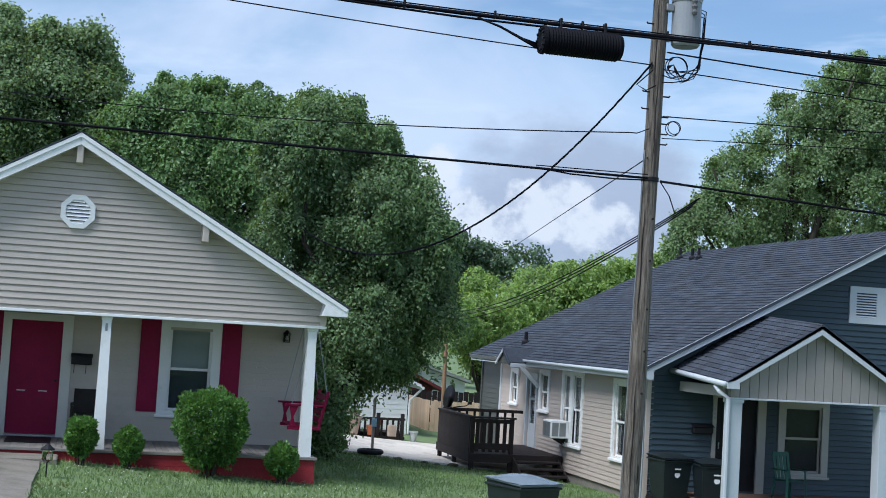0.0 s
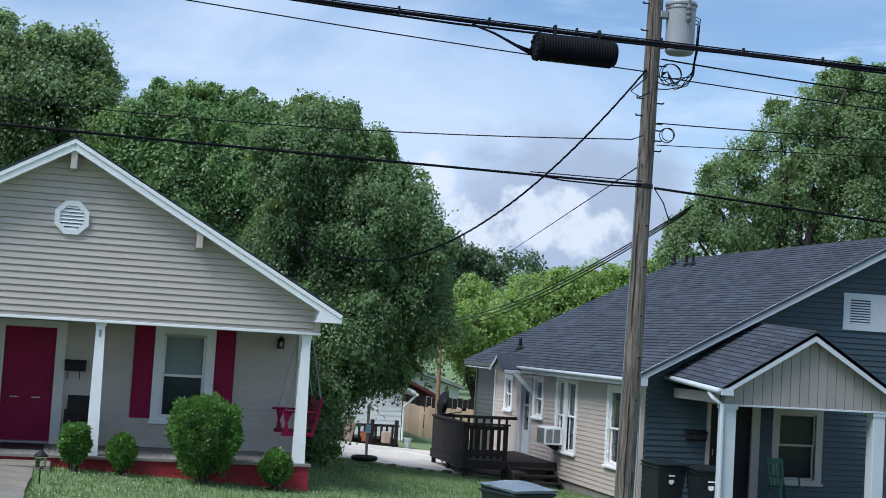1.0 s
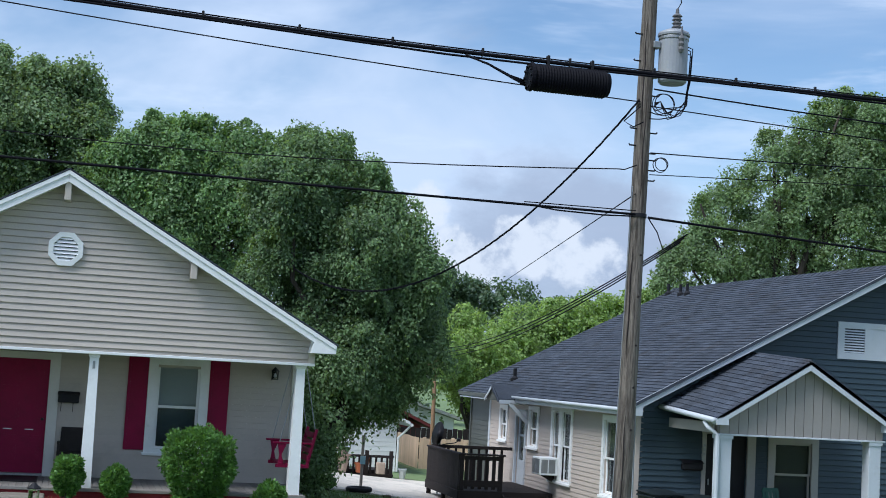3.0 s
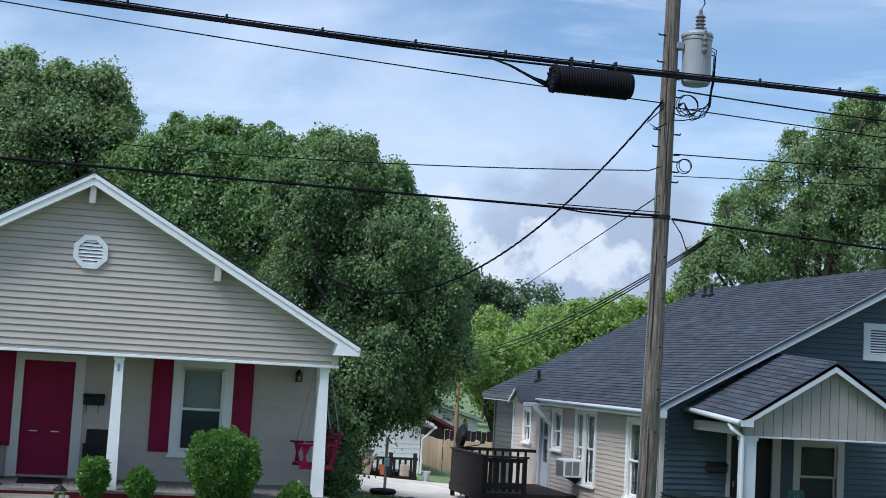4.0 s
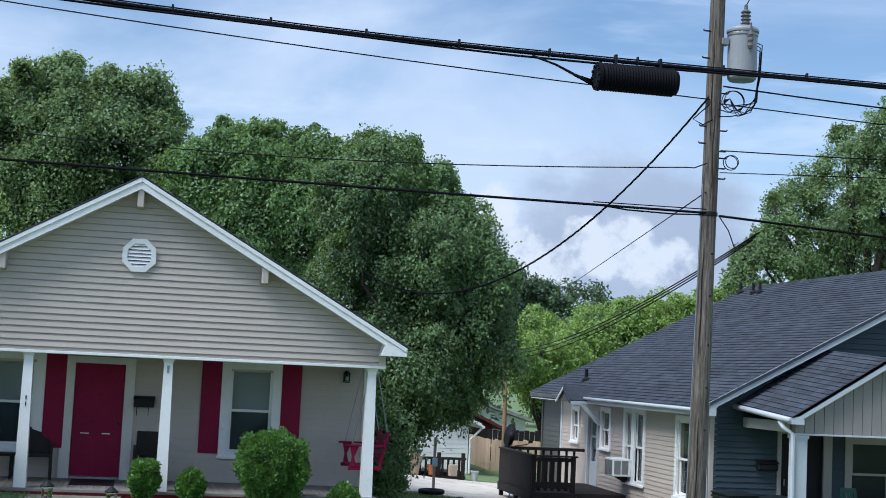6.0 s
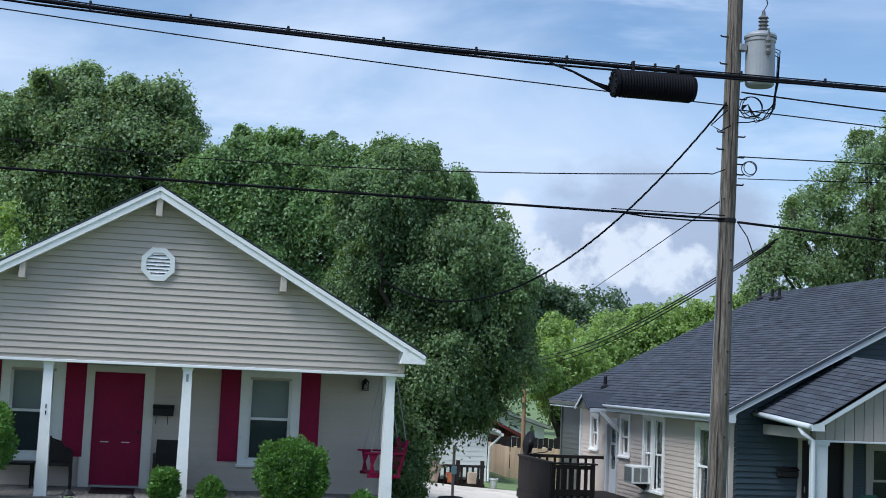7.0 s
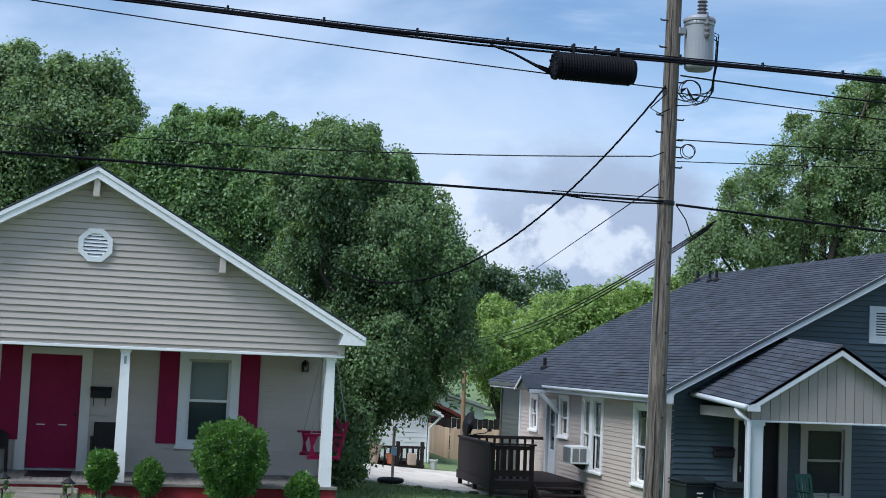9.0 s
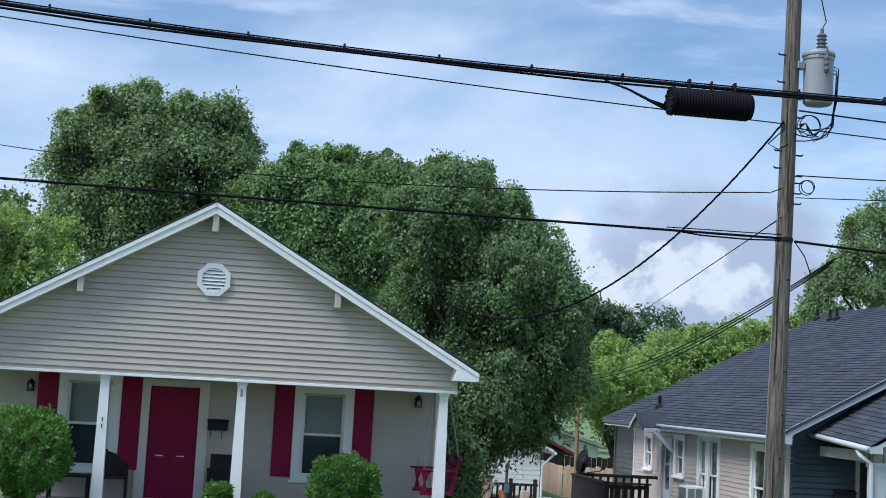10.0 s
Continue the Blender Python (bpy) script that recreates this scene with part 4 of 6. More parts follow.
# porch swing seen end-on
sw = thing("porch_swing", (3.85, 25.2, 0.8), "red wooden porch swing hung on chains", "swing")
SWY0, SWY1 = 24.75, 25.80
for k in range(4):
    x = 3.60 + k * 0.13
    part("slat", box(x, x + 0.10, SWY0, SWY1, 0.88 - k * 0.01, 0.905 - k * 0.01, b=0.004), M_RED, sw)
for k in range(4):
    z = 1.0 + k * 0.135
    part("slat", beam((4.13 + k * 0.035, SWY0, z), (4.13 + k * 0.035, SWY1, z), 0.022, 0.10), M_RED, sw)
for y in (SWY0 + 0.04, SWY1 - 0.04):
    part("side_rail", box(3.56, 4.16, y - 0.03, y + 0.03, 0.82, 0.88, b=0.006), M_RED, sw)
    part("arm", box(3.50, 4.20, y - 0.045, y + 0.045, 1.24, 1.275, b=0.008), M_RED, sw)
    part("arm_post", prism([(3.60, y - 0.02, 0.88), (3.70, y - 0.02, 0.88), (3.66, y - 0.02, 1.05), (3.74, y - 0.02, 1.24), (3.58, y - 0.02, 1.24), (3.62, y - 0.02, 1.05)], (0, 0.04, 0)), M_RED, sw)
    part("back_post", beam((4.12, y, 0.84), (4.27, y, 1.52), 0.04, 0.05), M_RED, sw)
    for x in (3.62, 4.24):
        part("chain", tube([(x, y, 1.28 if x < 4 else 1.5), (3.90 if x < 4 else 4.0, y, 2.69)], 0.009, 6), M_STEEL, sw)

# ---- shrubs and trees ----
def leaf_cloud(blobs, count, size, seed, droop=0.0, bough=0.34, gap=0.30):
    """Leaf blades on domed boughs that stud rounded masses, as arrays: layered lights, dark hollows, feathered outline."""
    r = np.random.RandomState(seed)
    blobs = np.asarray(blobs, float)
    per = int(1.55 * (bough / size) ** 2 * 10)
    n = int(count / per / (1 - gap)) + 2
    w = blobs[:, 3] ** 2.2
    which = r.choice(len(blobs), n, p=w / w.sum())
    d = r.normal(size=(n, 3))
    d[:, 2] += 0.15
    d /= np.linalg.norm(d, axis=1)[:, None]
    far = np.where(r.rand(n) < 0.82, 0.74 + 0.34 * r.rand(n), 0.70 * r.rand(n) ** 0.4)
    twig = r.rand(n) < 0.05
    far = np.where(twig, 1.04 + 0.16 * r.rand(n), far)
    c = blobs[which, :3] + d * (far * blobs[which, 3])[:, None]
    lump = sum(np.sin(c @ q * 1.6 + seed * 1.7 + i) for i, q in enumerate(r.normal(size=(5, 3)))) / 5 ** 0.5
    keep = np.sort(np.argsort(lump + 0.8 * r.normal(size=n))[int(n * gap):])
    c, d, which, twig = c[keep], d[keep], which[keep], twig[keep]
    m = len(c)
    idx = np.repeat(np.arange(m), per)[:count]
    count = len(idx)
    wide = np.minimum(bough * (0.55 + 0.8 * r.rand(m)), blobs[which, 3] * 0.7) * np.where(twig, 0.55, 1.0)
    out = d * np.array([1, 1, 0.35]) + np.array([0, 0, 0.75 - 0.35 * droop]) + 0.25 * r.normal(size=(m, 3))
    out /= np.linalg.norm(out, axis=1)[:, None]          # the way each bough faces
    o = np.clip(r.normal(size=(count, 3)), -1.9, 1.9) * 0.55
    h = np.sum(o * out[idx], axis=1)[:, None]
    side = o - h * out[idx]
    fall = np.sum(side ** 2, axis=1)[:, None]
    wave = 1 + 0.35 * np.sin(np.arctan2(side[:, 0], side[:, 1]) * 5 + idx)[:, None]
    p = c[idx] + (side * wave + out[idx] * (0.5 * h - 0.45 * fall)) * wide[idx, None]
    p[:, 2] -= droop * 0.25 * fall[:, 0] * wide[idx]
    nrm = out[idx] * 0.75 + side * 0.45 + r.normal(size=(count, 3)) * 0.48
    a = side + r.normal(size=(count, 3)) * 0.55 + np.array([0, 0, -0.6 * droop])
    a -= nrm * (np.sum(a * nrm, axis=1) / np.sum(nrm ** 2, axis=1))[:, None]
    a /= np.linalg.norm(a, axis=1)[:, None] + 1e-9
    b = np.cross(a, nrm)
    b /= np.linalg.norm(b, axis=1)[:, None] + 1e-9
    s = size * (0.6 + 0.8 * r.rand(count))[:, None]
    v = np.stack([p - a * s * 0.5, p + b * s * 0.3 + a * s * 0.05, p + a * s * 0.5, p - b * s * 0.3 + a * s * 0.05], 1).reshape(-1, 3)
    return v, np.arange(count * 4).reshape(-1, 4).tolist()


def tree(base, radius, blobs, material, count, size, seed, label, category="tree", droop=0.3, name="tree", group="", bough=0.34, gap=0.30):
    t = thing(name, base, label, category, group)
    rnd = random.Random(seed)
    bl = [Vector(b[:3]) for b in blobs]
    mid = sum(bl, Vector()) / len(bl)
    b0 = Vector(base)
    n = 9
    fork = Vector((mid.x, mid.y, b0.z + (mid.z - b0.z) * 0.45))
    stem = [b0.lerp(fork, i / n) + Vector((rnd.uniform(-1, 1), rnd.uniform(-1, 1), 0)) * radius * 0.25 * (0 < i < n) for i in range(n + 1)]
    stem[0].z -= 0.15
    lead = [fork.lerp(mid, k / 5) for k in range(1, 6)]
    part("trunk", tube(stem + lead, [radius * (1.35 - 0.35 * min(1, i / 2)) * (1 - 0.35 * i / n) for i in range(n + 1)] + [radius * 0.6 * (1 - k / 5.4) for k in range(1, 6)], 10), M_BARK, t, smooth=True)
    for b in bl:
        start = stem[-1 - rnd.randrange(3)].lerp(b, 0.02)
        q = [start.lerp(b, k / 5) + Vector((rnd.uniform(-1, 1), rnd.uniform(-1, 1), rnd.uniform(0, 1))) * 0.18 * radius * 5 * (0 < k < 5) for k in range(6)]
        part("limb", tube(q, [radius * 0.42 * (1 - k / 6.0) + 0.012 for k in range(6)], 6), M_BARK, t, smooth=True)
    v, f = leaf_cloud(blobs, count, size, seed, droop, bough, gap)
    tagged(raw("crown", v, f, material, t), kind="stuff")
    return t


def shrub(x, y, rx, rz, count, seed, label, square=0.0):
    """A clipped shrub: short stems under a dense skin of small leaves."""
    z0 = ground_z(x, y) + 0.03
    t = thing("shrub", (x, y, z0), label, "shrub", "porch shrubs")
    rnd = random.Random(seed)
    bm = bmesh.new()
    for k in range(7):
        a = k * 0.9
        tube([(x + 0.05 * math.cos(a), y + 0.05 * math.sin(a), z0 - 0.12), (x + 0.3 * rx * math.cos(a), y + 0.3 * rx * math.sin(a), z0 + rz * 0.5), (x + 0.6 * rx * math.cos(a), y + 0.6 * rx * math.sin(a), z0 + rz * 1.2)], [0.02, 0.015, 0.006], 6, bm)
    part("stem", bm, M_BARK, t)
    r = np.random.RandomState(seed)
    n = count
    d = r.normal(size=(n, 3))
    d /= np.linalg.norm(d, axis=1)[:, None]
    k = 0.88 + np.array([0.20 * noise.noise(Vector(q) * 1.9 + Vector((seed, 0, 0))) + 0.16 * noise.noise(Vector(q) * 5.5 + Vector((seed, 4, 0))) for q in d])
    taper = np.where(d[:, 2] < 0, 1 - 0.55 * np.abs(d[:, 2]) ** 1.5, 1.0)
    if square:      # clipped: fuller shoulders than a ball
        m = np.max(np.abs(d), axis=1)
        k = k * (1 + square * (1 / m ** 0.75 - 1)) * 0.93
    rad = (0.72 + 0.28 * r.rand(n) ** 0.5) * k
    p = np.stack([x + d[:, 0] * rx * rad * taper, y + d[:, 1] * rx * rad * taper, z0 + rz + 0.04 + d[:, 2] * rz * rad], 1)
    a = d * 0.7 + r.normal(size=(n, 3)) * 0.75 + np.array([0, 0, 0.3])
    a /= np.linalg.norm(a, axis=1)[:, None]
    b = np.cross(a, r.normal(size=(n, 3)))
    b /= np.linalg.norm(b, axis=1)[:, None]
    s = (0.064 * (0.7 + 0.6 * r.rand(n)))[:, None]
    v = np.stack([p, p + a * s * 0.5 + b * s * 0.27, p + a * s, p + a * s * 0.5 - b * s * 0.27], 1).reshape(-1, 3)
    tagged(raw("foliage", v, np.arange(n * 4).reshape(-1, 4).tolist(), M_LEAF_BUSH, t), kind="stuff")


shrub(2.10, 23.6, 0.68, 0.75, 17000, 1, "large rounded green shrub beside the porch", 0.7)
shrub(0.0, 23.7, 0.28, 0.38, 6000, 2, "small clipped green shrub by the porch column", 0.5)
shrub(0.76, 23.75, 0.26, 0.32, 5000, 3, "small round green shrub before the porch")
shrub(3.36, 23.75, 0.29, 0.31, 5500, 4, "small round green shrub at the porch corner")
shrub(-3.1, 23.3, 0.80, 0.86, 18000, 5, "broad rounded green shrub beside the porch", 0.5)

tree((5.0, 29.9, -0.15), 0.22, [(4.9, 30.9, 7.0, 0.93), (5.9, 31.4, 6.6, 0.95), (4.0, 30.2, 6.4, 0.82), (6.6, 30.7, 6.0, 0.80), (7.1, 30.4, 5.5, 0.64), (7.3, 30.3, 4.8, 0.67), (6.0, 30.5, 5.2, 1.12), (4.7, 30.8, 5.4, 1.09),
     (3.9, 30.8, 4.7, 0.61), (5.4, 31.1, 4.0, 1.06), (6.7, 30.9, 4.0, 1.14), (7.7, 31.3, 3.8, 0.66), (7.8, 30.5, 3.0, 0.54), (7.1, 31.6, 2.8, 0.90), (5.8, 30.2, 2.8, 0.95), (5.5, 31.3, 2.9, 0.72), (6.1, 30.9, 1.9, 0.54),
     (5.6, 31.1, 1.8, 0.62), (6.7, 30.4, 2.0, 0.41), (5.2, 29.7, 1.3, 0.58), (4.6, 31.5, 7.6, 0.48), (5.5, 31.7, 7.8, 0.40), (6.2, 30.7, 7.0, 0.41), (5.05, 29.5, 0.55, 0.5), (4.9, 30.3, 2.1, 0.75), (4.8, 30.4, 3.1, 0.75)],
     M_LEAF_DARK, 330000, 0.078, 11, "large drooping dark green tree between the two houses", droop=0.9)
tree((2.7, 44.8, -0.1), 0.3, [(1.9, 44.7, 9.5, 0.88), (3.1, 43.9, 9.4, 0.91), (4.5, 44.9, 9.4, 0.97), (5.6, 44.7, 9.1, 0.97), (1.6, 44.7, 8.4, 1.11), (3.0, 44.5, 8.1, 1.38), (4.5, 44.2, 7.9, 1.38), (4.1, 45.0, 6.4, 1.23),
     (2.6, 44.5, 9.5, 0.77), (3.6, 44.4, 10.1, 0.40), (1.9, 45.0, 10.2, 0.34), (4.8, 44.8, 10.0, 0.45), (1.1, 44.1, 9.1, 0.55), (0.4, 44.8, 8.5, 0.74), (2.5, 44.4, 6.6, 1.34), (0.9, 44.6, 7.1, 1.12), (5.6, 45.0, 7.7, 1.12)],
     M_LEAF_MID, 170000, 0.11, 12, "broad mid-green tree behind the taupe house", droop=0.3, bough=0.5)
tree((-2.6, 47.0, -0.3), 0.35, [(-4.6, 47.1, 11.1, 0.99), (-3.2, 47.3, 11.7, 0.99), (-1.7, 46.7, 11.2, 0.97), (-0.7, 47.0, 11.3, 0.88), (-0.1, 47.6, 10.7, 0.75), (-4.8, 47.6, 10.0, 1.19), (-3.3, 46.4, 9.9, 1.35), (-1.8, 46.5, 9.8, 1.35),
     (-0.3, 46.3, 9.5, 1.06), (-5.0, 46.9, 8.5, 1.17), (-3.5, 46.2, 8.3, 1.24), (-2.1, 46.9, 8.5, 1.16), (-0.5, 47.2, 8.3, 0.97), (-5.6, 46.6, 10.6, 0.68), (-6.0, 47.3, 9.2, 0.89), (0.4, 47.1, 9.5, 0.59), (-4.5, 46.2, 11.8, 0.47),
     (-3.2, 47.1, 12.3, 0.43), (-2.1, 46.6, 11.9, 0.43), (-0.7, 46.9, 12.0, 0.35), (-5.6, 46.7, 7.3, 0.9), (-3.8, 47.0, 7.0, 1.1), (-1.6, 46.9, 7.2, 1.0), (0.6, 46.9, 8.3, 0.7)],
     M_LEAF_OAK, 210000, 0.115, 13, "tall full oak standing behind the taupe house", droop=0.2, bough=0.55, gap=0.34)
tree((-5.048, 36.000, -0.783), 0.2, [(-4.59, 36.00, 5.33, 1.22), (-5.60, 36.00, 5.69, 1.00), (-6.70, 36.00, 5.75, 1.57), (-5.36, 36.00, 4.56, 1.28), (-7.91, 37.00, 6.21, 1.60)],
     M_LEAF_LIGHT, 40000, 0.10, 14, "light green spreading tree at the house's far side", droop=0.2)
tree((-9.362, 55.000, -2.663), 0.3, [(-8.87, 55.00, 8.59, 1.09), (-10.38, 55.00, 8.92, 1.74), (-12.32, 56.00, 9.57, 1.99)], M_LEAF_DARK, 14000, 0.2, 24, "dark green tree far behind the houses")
tree((29.0, 52.0, -1.6), 0.4, [(23.6, 52.7, 8.0, 0.62), (24.2, 52.1, 8.7, 0.76), (25.4, 52.8, 10.2, 0.92), (26.4, 52.3, 11.0, 1.02), (27.9, 52.3, 12.2, 1.13), (28.5, 51.5, 13.3, 0.98), (30.8, 52.8, 14.5, 1.15), (31.4, 51.2, 14.3, 1.25),
     (25.2, 51.6, 8.6, 1.30), (27.1, 51.9, 9.7, 1.57), (29.4, 52.4, 10.9, 1.86), (30.9, 51.5, 11.9, 1.87), (26.5, 52.6, 7.5, 1.09), (28.9, 52.8, 8.2, 1.49), (30.8, 51.5, 9.0, 1.86), (33.3, 52.2, 10.9, 2.30), (30.4, 51.2, 15.1, 0.45),
     (29.4, 51.8, 14.5, 0.45), (24.0, 51.3, 10.1, 0.37), (23.3, 52.7, 7.1, 0.62), (24.0, 51.9, 7.5, 0.89), (27.9, 52.7, 13.3, 0.50), (33.4, 52.6, 13.4, 1.6)],
     M_LEAF_OAK, 220000, 0.12, 15, "tall oak behind the slate-fronted house", droop=0.2, bough=0.55, gap=0.34)
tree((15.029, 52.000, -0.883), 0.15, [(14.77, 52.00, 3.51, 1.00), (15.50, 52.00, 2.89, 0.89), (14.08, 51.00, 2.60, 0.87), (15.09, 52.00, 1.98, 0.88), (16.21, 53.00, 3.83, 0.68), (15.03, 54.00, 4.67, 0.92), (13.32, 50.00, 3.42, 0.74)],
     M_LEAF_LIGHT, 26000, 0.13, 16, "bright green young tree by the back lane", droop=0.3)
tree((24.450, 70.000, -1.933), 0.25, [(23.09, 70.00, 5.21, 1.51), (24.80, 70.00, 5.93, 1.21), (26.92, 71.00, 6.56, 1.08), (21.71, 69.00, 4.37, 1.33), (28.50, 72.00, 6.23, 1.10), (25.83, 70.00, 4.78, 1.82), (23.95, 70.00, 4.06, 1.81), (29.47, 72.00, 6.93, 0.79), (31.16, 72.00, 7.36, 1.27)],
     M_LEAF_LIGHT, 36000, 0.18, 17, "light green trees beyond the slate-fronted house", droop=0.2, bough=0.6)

# far wooded hill
r = np.random.RandomState(31)
far = [(30.47, 110.00, 9.11, 2.11), (33.52, 112.00, 9.17, 1.92), (37.04, 115.00, 8.78, 1.98), (40.70, 118.00, 8.62, 1.79), (27.99, 108.00, 9.32, 2.29), (44.17, 120.00, 8.39, 1.83), (31.51, 108.00, 6.33, 3.23), (37.22, 112.00, 6.28, 2.89), (26.19, 108.00, 7.81, 4.10), (48.32, 122.00, 8.18, 2.13), (52.88, 122.00, 9.02, 2.69)]
v, f = leaf_cloud(far, 50000, 0.32, 32, bough=1.0)
tagged(raw("woods", v, f, M_LEAF_FAR), "dark green wooded rise far behind the houses", "woods", kind="stuff")
hedge_blobs = []
for k in range(34):
    x = -60 + k * 4.2
    if not 2 < x < 13:
        hedge_blobs.append((x, 66 + 5 * math.sin(k * 1.7), 1.5 + r.rand() * 1.5, 3.0 + r.rand()))
v, f = leaf_cloud(hedge_blobs, 22000, 0.36, 33, bough=1.1)
tagged(raw("hedgerow", v, f, M_LEAF_FAR), "rough green belt of brush behind the lots", "brush", kind="stuff")
shrub_at = (5.782, 31.800, -0.081)
shrub(shrub_at[0], shrub_at[1], 0.22, 0.14, 1800, 6, "low green plant at the lawn's edge")

# ---- utility pole and its gear ----
PB, PT = Vector((7.595, 18.5, ground_z(7.6, 18.5) - 0.3)), Vector((7.76, 18.5, 10.6))
pole_at = lambda z: PB.lerp(PT, (z - PB.z) / (PT.z - PB.z))
up = thing("utility_pole", PB, "weathered grey-brown wooden utility pole", "utility pole")
rnd = random.Random(5)
pts = [PB.lerp(PT, i / 24) for i in range(25)]
bm = tube(pts, [0.136 - 0.040 * i / 24 for i in range(25)], 20)
for q in bm.verts:
    q.co += Vector((noise.noise(q.co * Vector((6, 6, 0.7))), noise.noise(q.co * Vector((6, 6, 0.7)) + Vector((9, 0, 0))), 0)) * 0.012
part("shaft", bm, M_POLE, up, smooth=True)
for z in (2.0, 2.6, 3.2, 3.9, 4.5):     # knots and old nail holes
    p = pole_at(z)
    part("knot", tube([p + Vector((0.03, -0.11, 0)), p + Vector((0.032, -0.13, 0.002))], 0.016, 8), M_DARKBROWN, up)
for z0, z1, side, wd in ((-0.3, 1.5, 0.075, 0.022), (1.3, 2.5, 0.085, 0.014), (0.4, 2.2, -0.03, 0.010), (2.4, 4.2, 0.03, 0.012), (3.0, 4.7, -0.07, 0.010), (5.3, 6.9, 0.01, 0.010), (6.2, 7.9, -0.05, 0.009)):
    # open checks down the grain
    off = Vector((side - 0.035, -math.sqrt(0.0150 - side * side) - 0.005, 0))
    q = [pole_at(z0).lerp(pole_at(z1), k / 6) + off * (1 - 0.028 * (z0 + (z1 - z0) * k / 6)) + Vector((0.008 * math.sin(k * 2.1 + z0), 0, 0)) for k in range(7)]
    part("check", tube(q, [0.002, wd * 0.6, wd, wd * 0.8, wd, wd * 0.5, 0.002], 6), M_DARKBROWN, up)
p = pole_at(5.08)
part("strap", lathe(p.x, p.y, [(0.124, 5.05), (0.128, 5.055), (0.128, 5.105), (0.124, 5.11)], 20), M_BLACK, up)
for z, s in ((7.75, -1), (7.35, -1), (6.35, -1), (6.1, -1), (5.9, 1), (6.3, 1), (6.0, 1), (5.75, 1), (5.6, 1), (6.85, 1)):
    p = pole_at(z)
    part("bolt", tube([p + Vector((s * 0.10, -0.03, 0)), p + Vector((s * 0.20, -0.03, 0.0)), p + Vector((s * 0.215, -0.03, 0.02))], 0.012, 6), M_BLACK, up)
for x, z0, z1 in ((-0.165, -0.2, 5.5), (0.155, -0.2, 2.4)):
    part("ground_wire", tube([pole_at(z0) + Vector((x, -0.04, 0)), pole_at((z0 + z1) / 2) + Vector((x * 0.95, -0.05, 0)), pole_at(z1) + Vector((x * 0.75, -0.04, 0))], 0.008, 6), M_STEEL, up)

tf = thing("transformer", (8.1, 18.5, 7.0), "grey cylindrical pole transformer with a ceramic bushing", "transformer")
tx, ty = 8.09, 18.42
bm = lathe(tx, ty, [(0.02, 7.04), (0.185, 7.05), (0.208, 7.08), (0.212, 7.12), (0.212, 7.74), (0.216, 7.76)], 28)
part("tank", bm, M_TANK, tf, smooth=False)
part("lid", lathe(tx, ty, [(0.232, 7.75), (0.236, 7.78), (0.22, 7.81), (0.13, 7.85), (0.02, 7.86)], 28), M_TANK, tf)
part("band", lathe(tx, ty, [(0.218, 7.69), (0.222, 7.70), (0.222, 7.73), (0.218, 7.74)], 28), M_STEEL, tf)
for z in (7.16, 7.60):
    part("bracket", box(7.76, tx - 0.22, ty - 0.05, ty + 0.08, z - 0.05, z + 0.05, b=0.008), M_STEEL, tf)
prof = [(0.05, 7.86)]
for k in range(4):
    prof += [(0.052, 7.885 + k * 0.055), (0.078, 7.90 + k * 0.055), (0.055, 7.925 + k * 0.055)]
prof += [(0.03, 8.11), (0.025, 8.17), (0.005, 8.19)]
part("bushing", lathe(tx + 0.04, ty, prof, 14), M_PORCELAIN, tf, "ribbed grey ceramic bushing")
part("lead", tube([(tx + 0.04, ty, 8.17), (tx + 0.10, ty, 8.28), (tx + 0.02, ty, 8.6), (tx - 0.1, ty + 0.05, 9.6)], 0.008, 6), M_RUBBER, tf)
part("arrester", lathe(tx + 0.02, ty - 0.235, [(0.03, 7.48), (0.045, 7.52), (0.03, 7.56), (0.045, 7.60), (0.03, 7.64), (0.045, 7.68), (0.02, 7.74), (0.01, 7.86)], 10), M_PORCELAIN, tf)
for k, (dx, zz) in enumerate(((0.235, 7.58), (0.25, 7.52), (0.265, 7.62))):
    part("lead", tube([(tx + 0.21, ty - 0.03, zz), (tx + dx + 0.02, ty - 0.05, zz - 0.03), (tx + dx, ty - 0.05, 7.1), (tx + dx - 0.04 - k * 0.02, ty - 0.05, 6.8 - k * 0.04), (tx + 0.02 - k * 0.1, ty - 0.08, 6.55 + k * 0.05), (7.9 - k * 0.03, ty - 0.05, 6.5 + k * 0.06), (7.72, ty - 0.1, 6.48 + k * 0.1)], 0.008, 6), M_RUBBER, tf, smooth=True)


for k in range(4):      # slack jumpers looping from the tank's side back to the pole
    z0 = 6.95 - 0.05 * k
    part("jumper", tube([(tx + 0.22, ty - 0.08, z0), (tx + 0.20 - 0.03 * k, ty - 0.1, z0 - 0.22), (tx + 0.02 - 0.04 * k, ty - 0.12, z0 - 0.40 + 0.03 * k), (7.98 - 0.03 * k, ty - 0.12, z0 - 0.36 + 0.08 * k), (7.88, ty - 0.1, z0 - 0.2 + 0.05 * k), (7.80, ty - 0.05, z0 - 0.28 + 0.07 * k)], 0.007, 6), M_RUBBER, tf, smooth=True)


def ring_loop(name, c, r, n, label, category):
    """A loose coil of spare line hung on the pole."""
    bm = bmesh.new()
    for k in range(n):
        rr = r * (1 - 0.1 * k)
        tube([(c[0] + 0.02 * k + rr * math.cos(a), c[1] - 0.01 * k, c[2] + rr * math.sin(a) * 0.95 + 0.015 * k) for a in [2 * math.pi * i / 20 for i in range(21)]], 0.007, 5, bm)
    return tagged(part(name, bm, M_RUBBER, smooth=True), label, category)


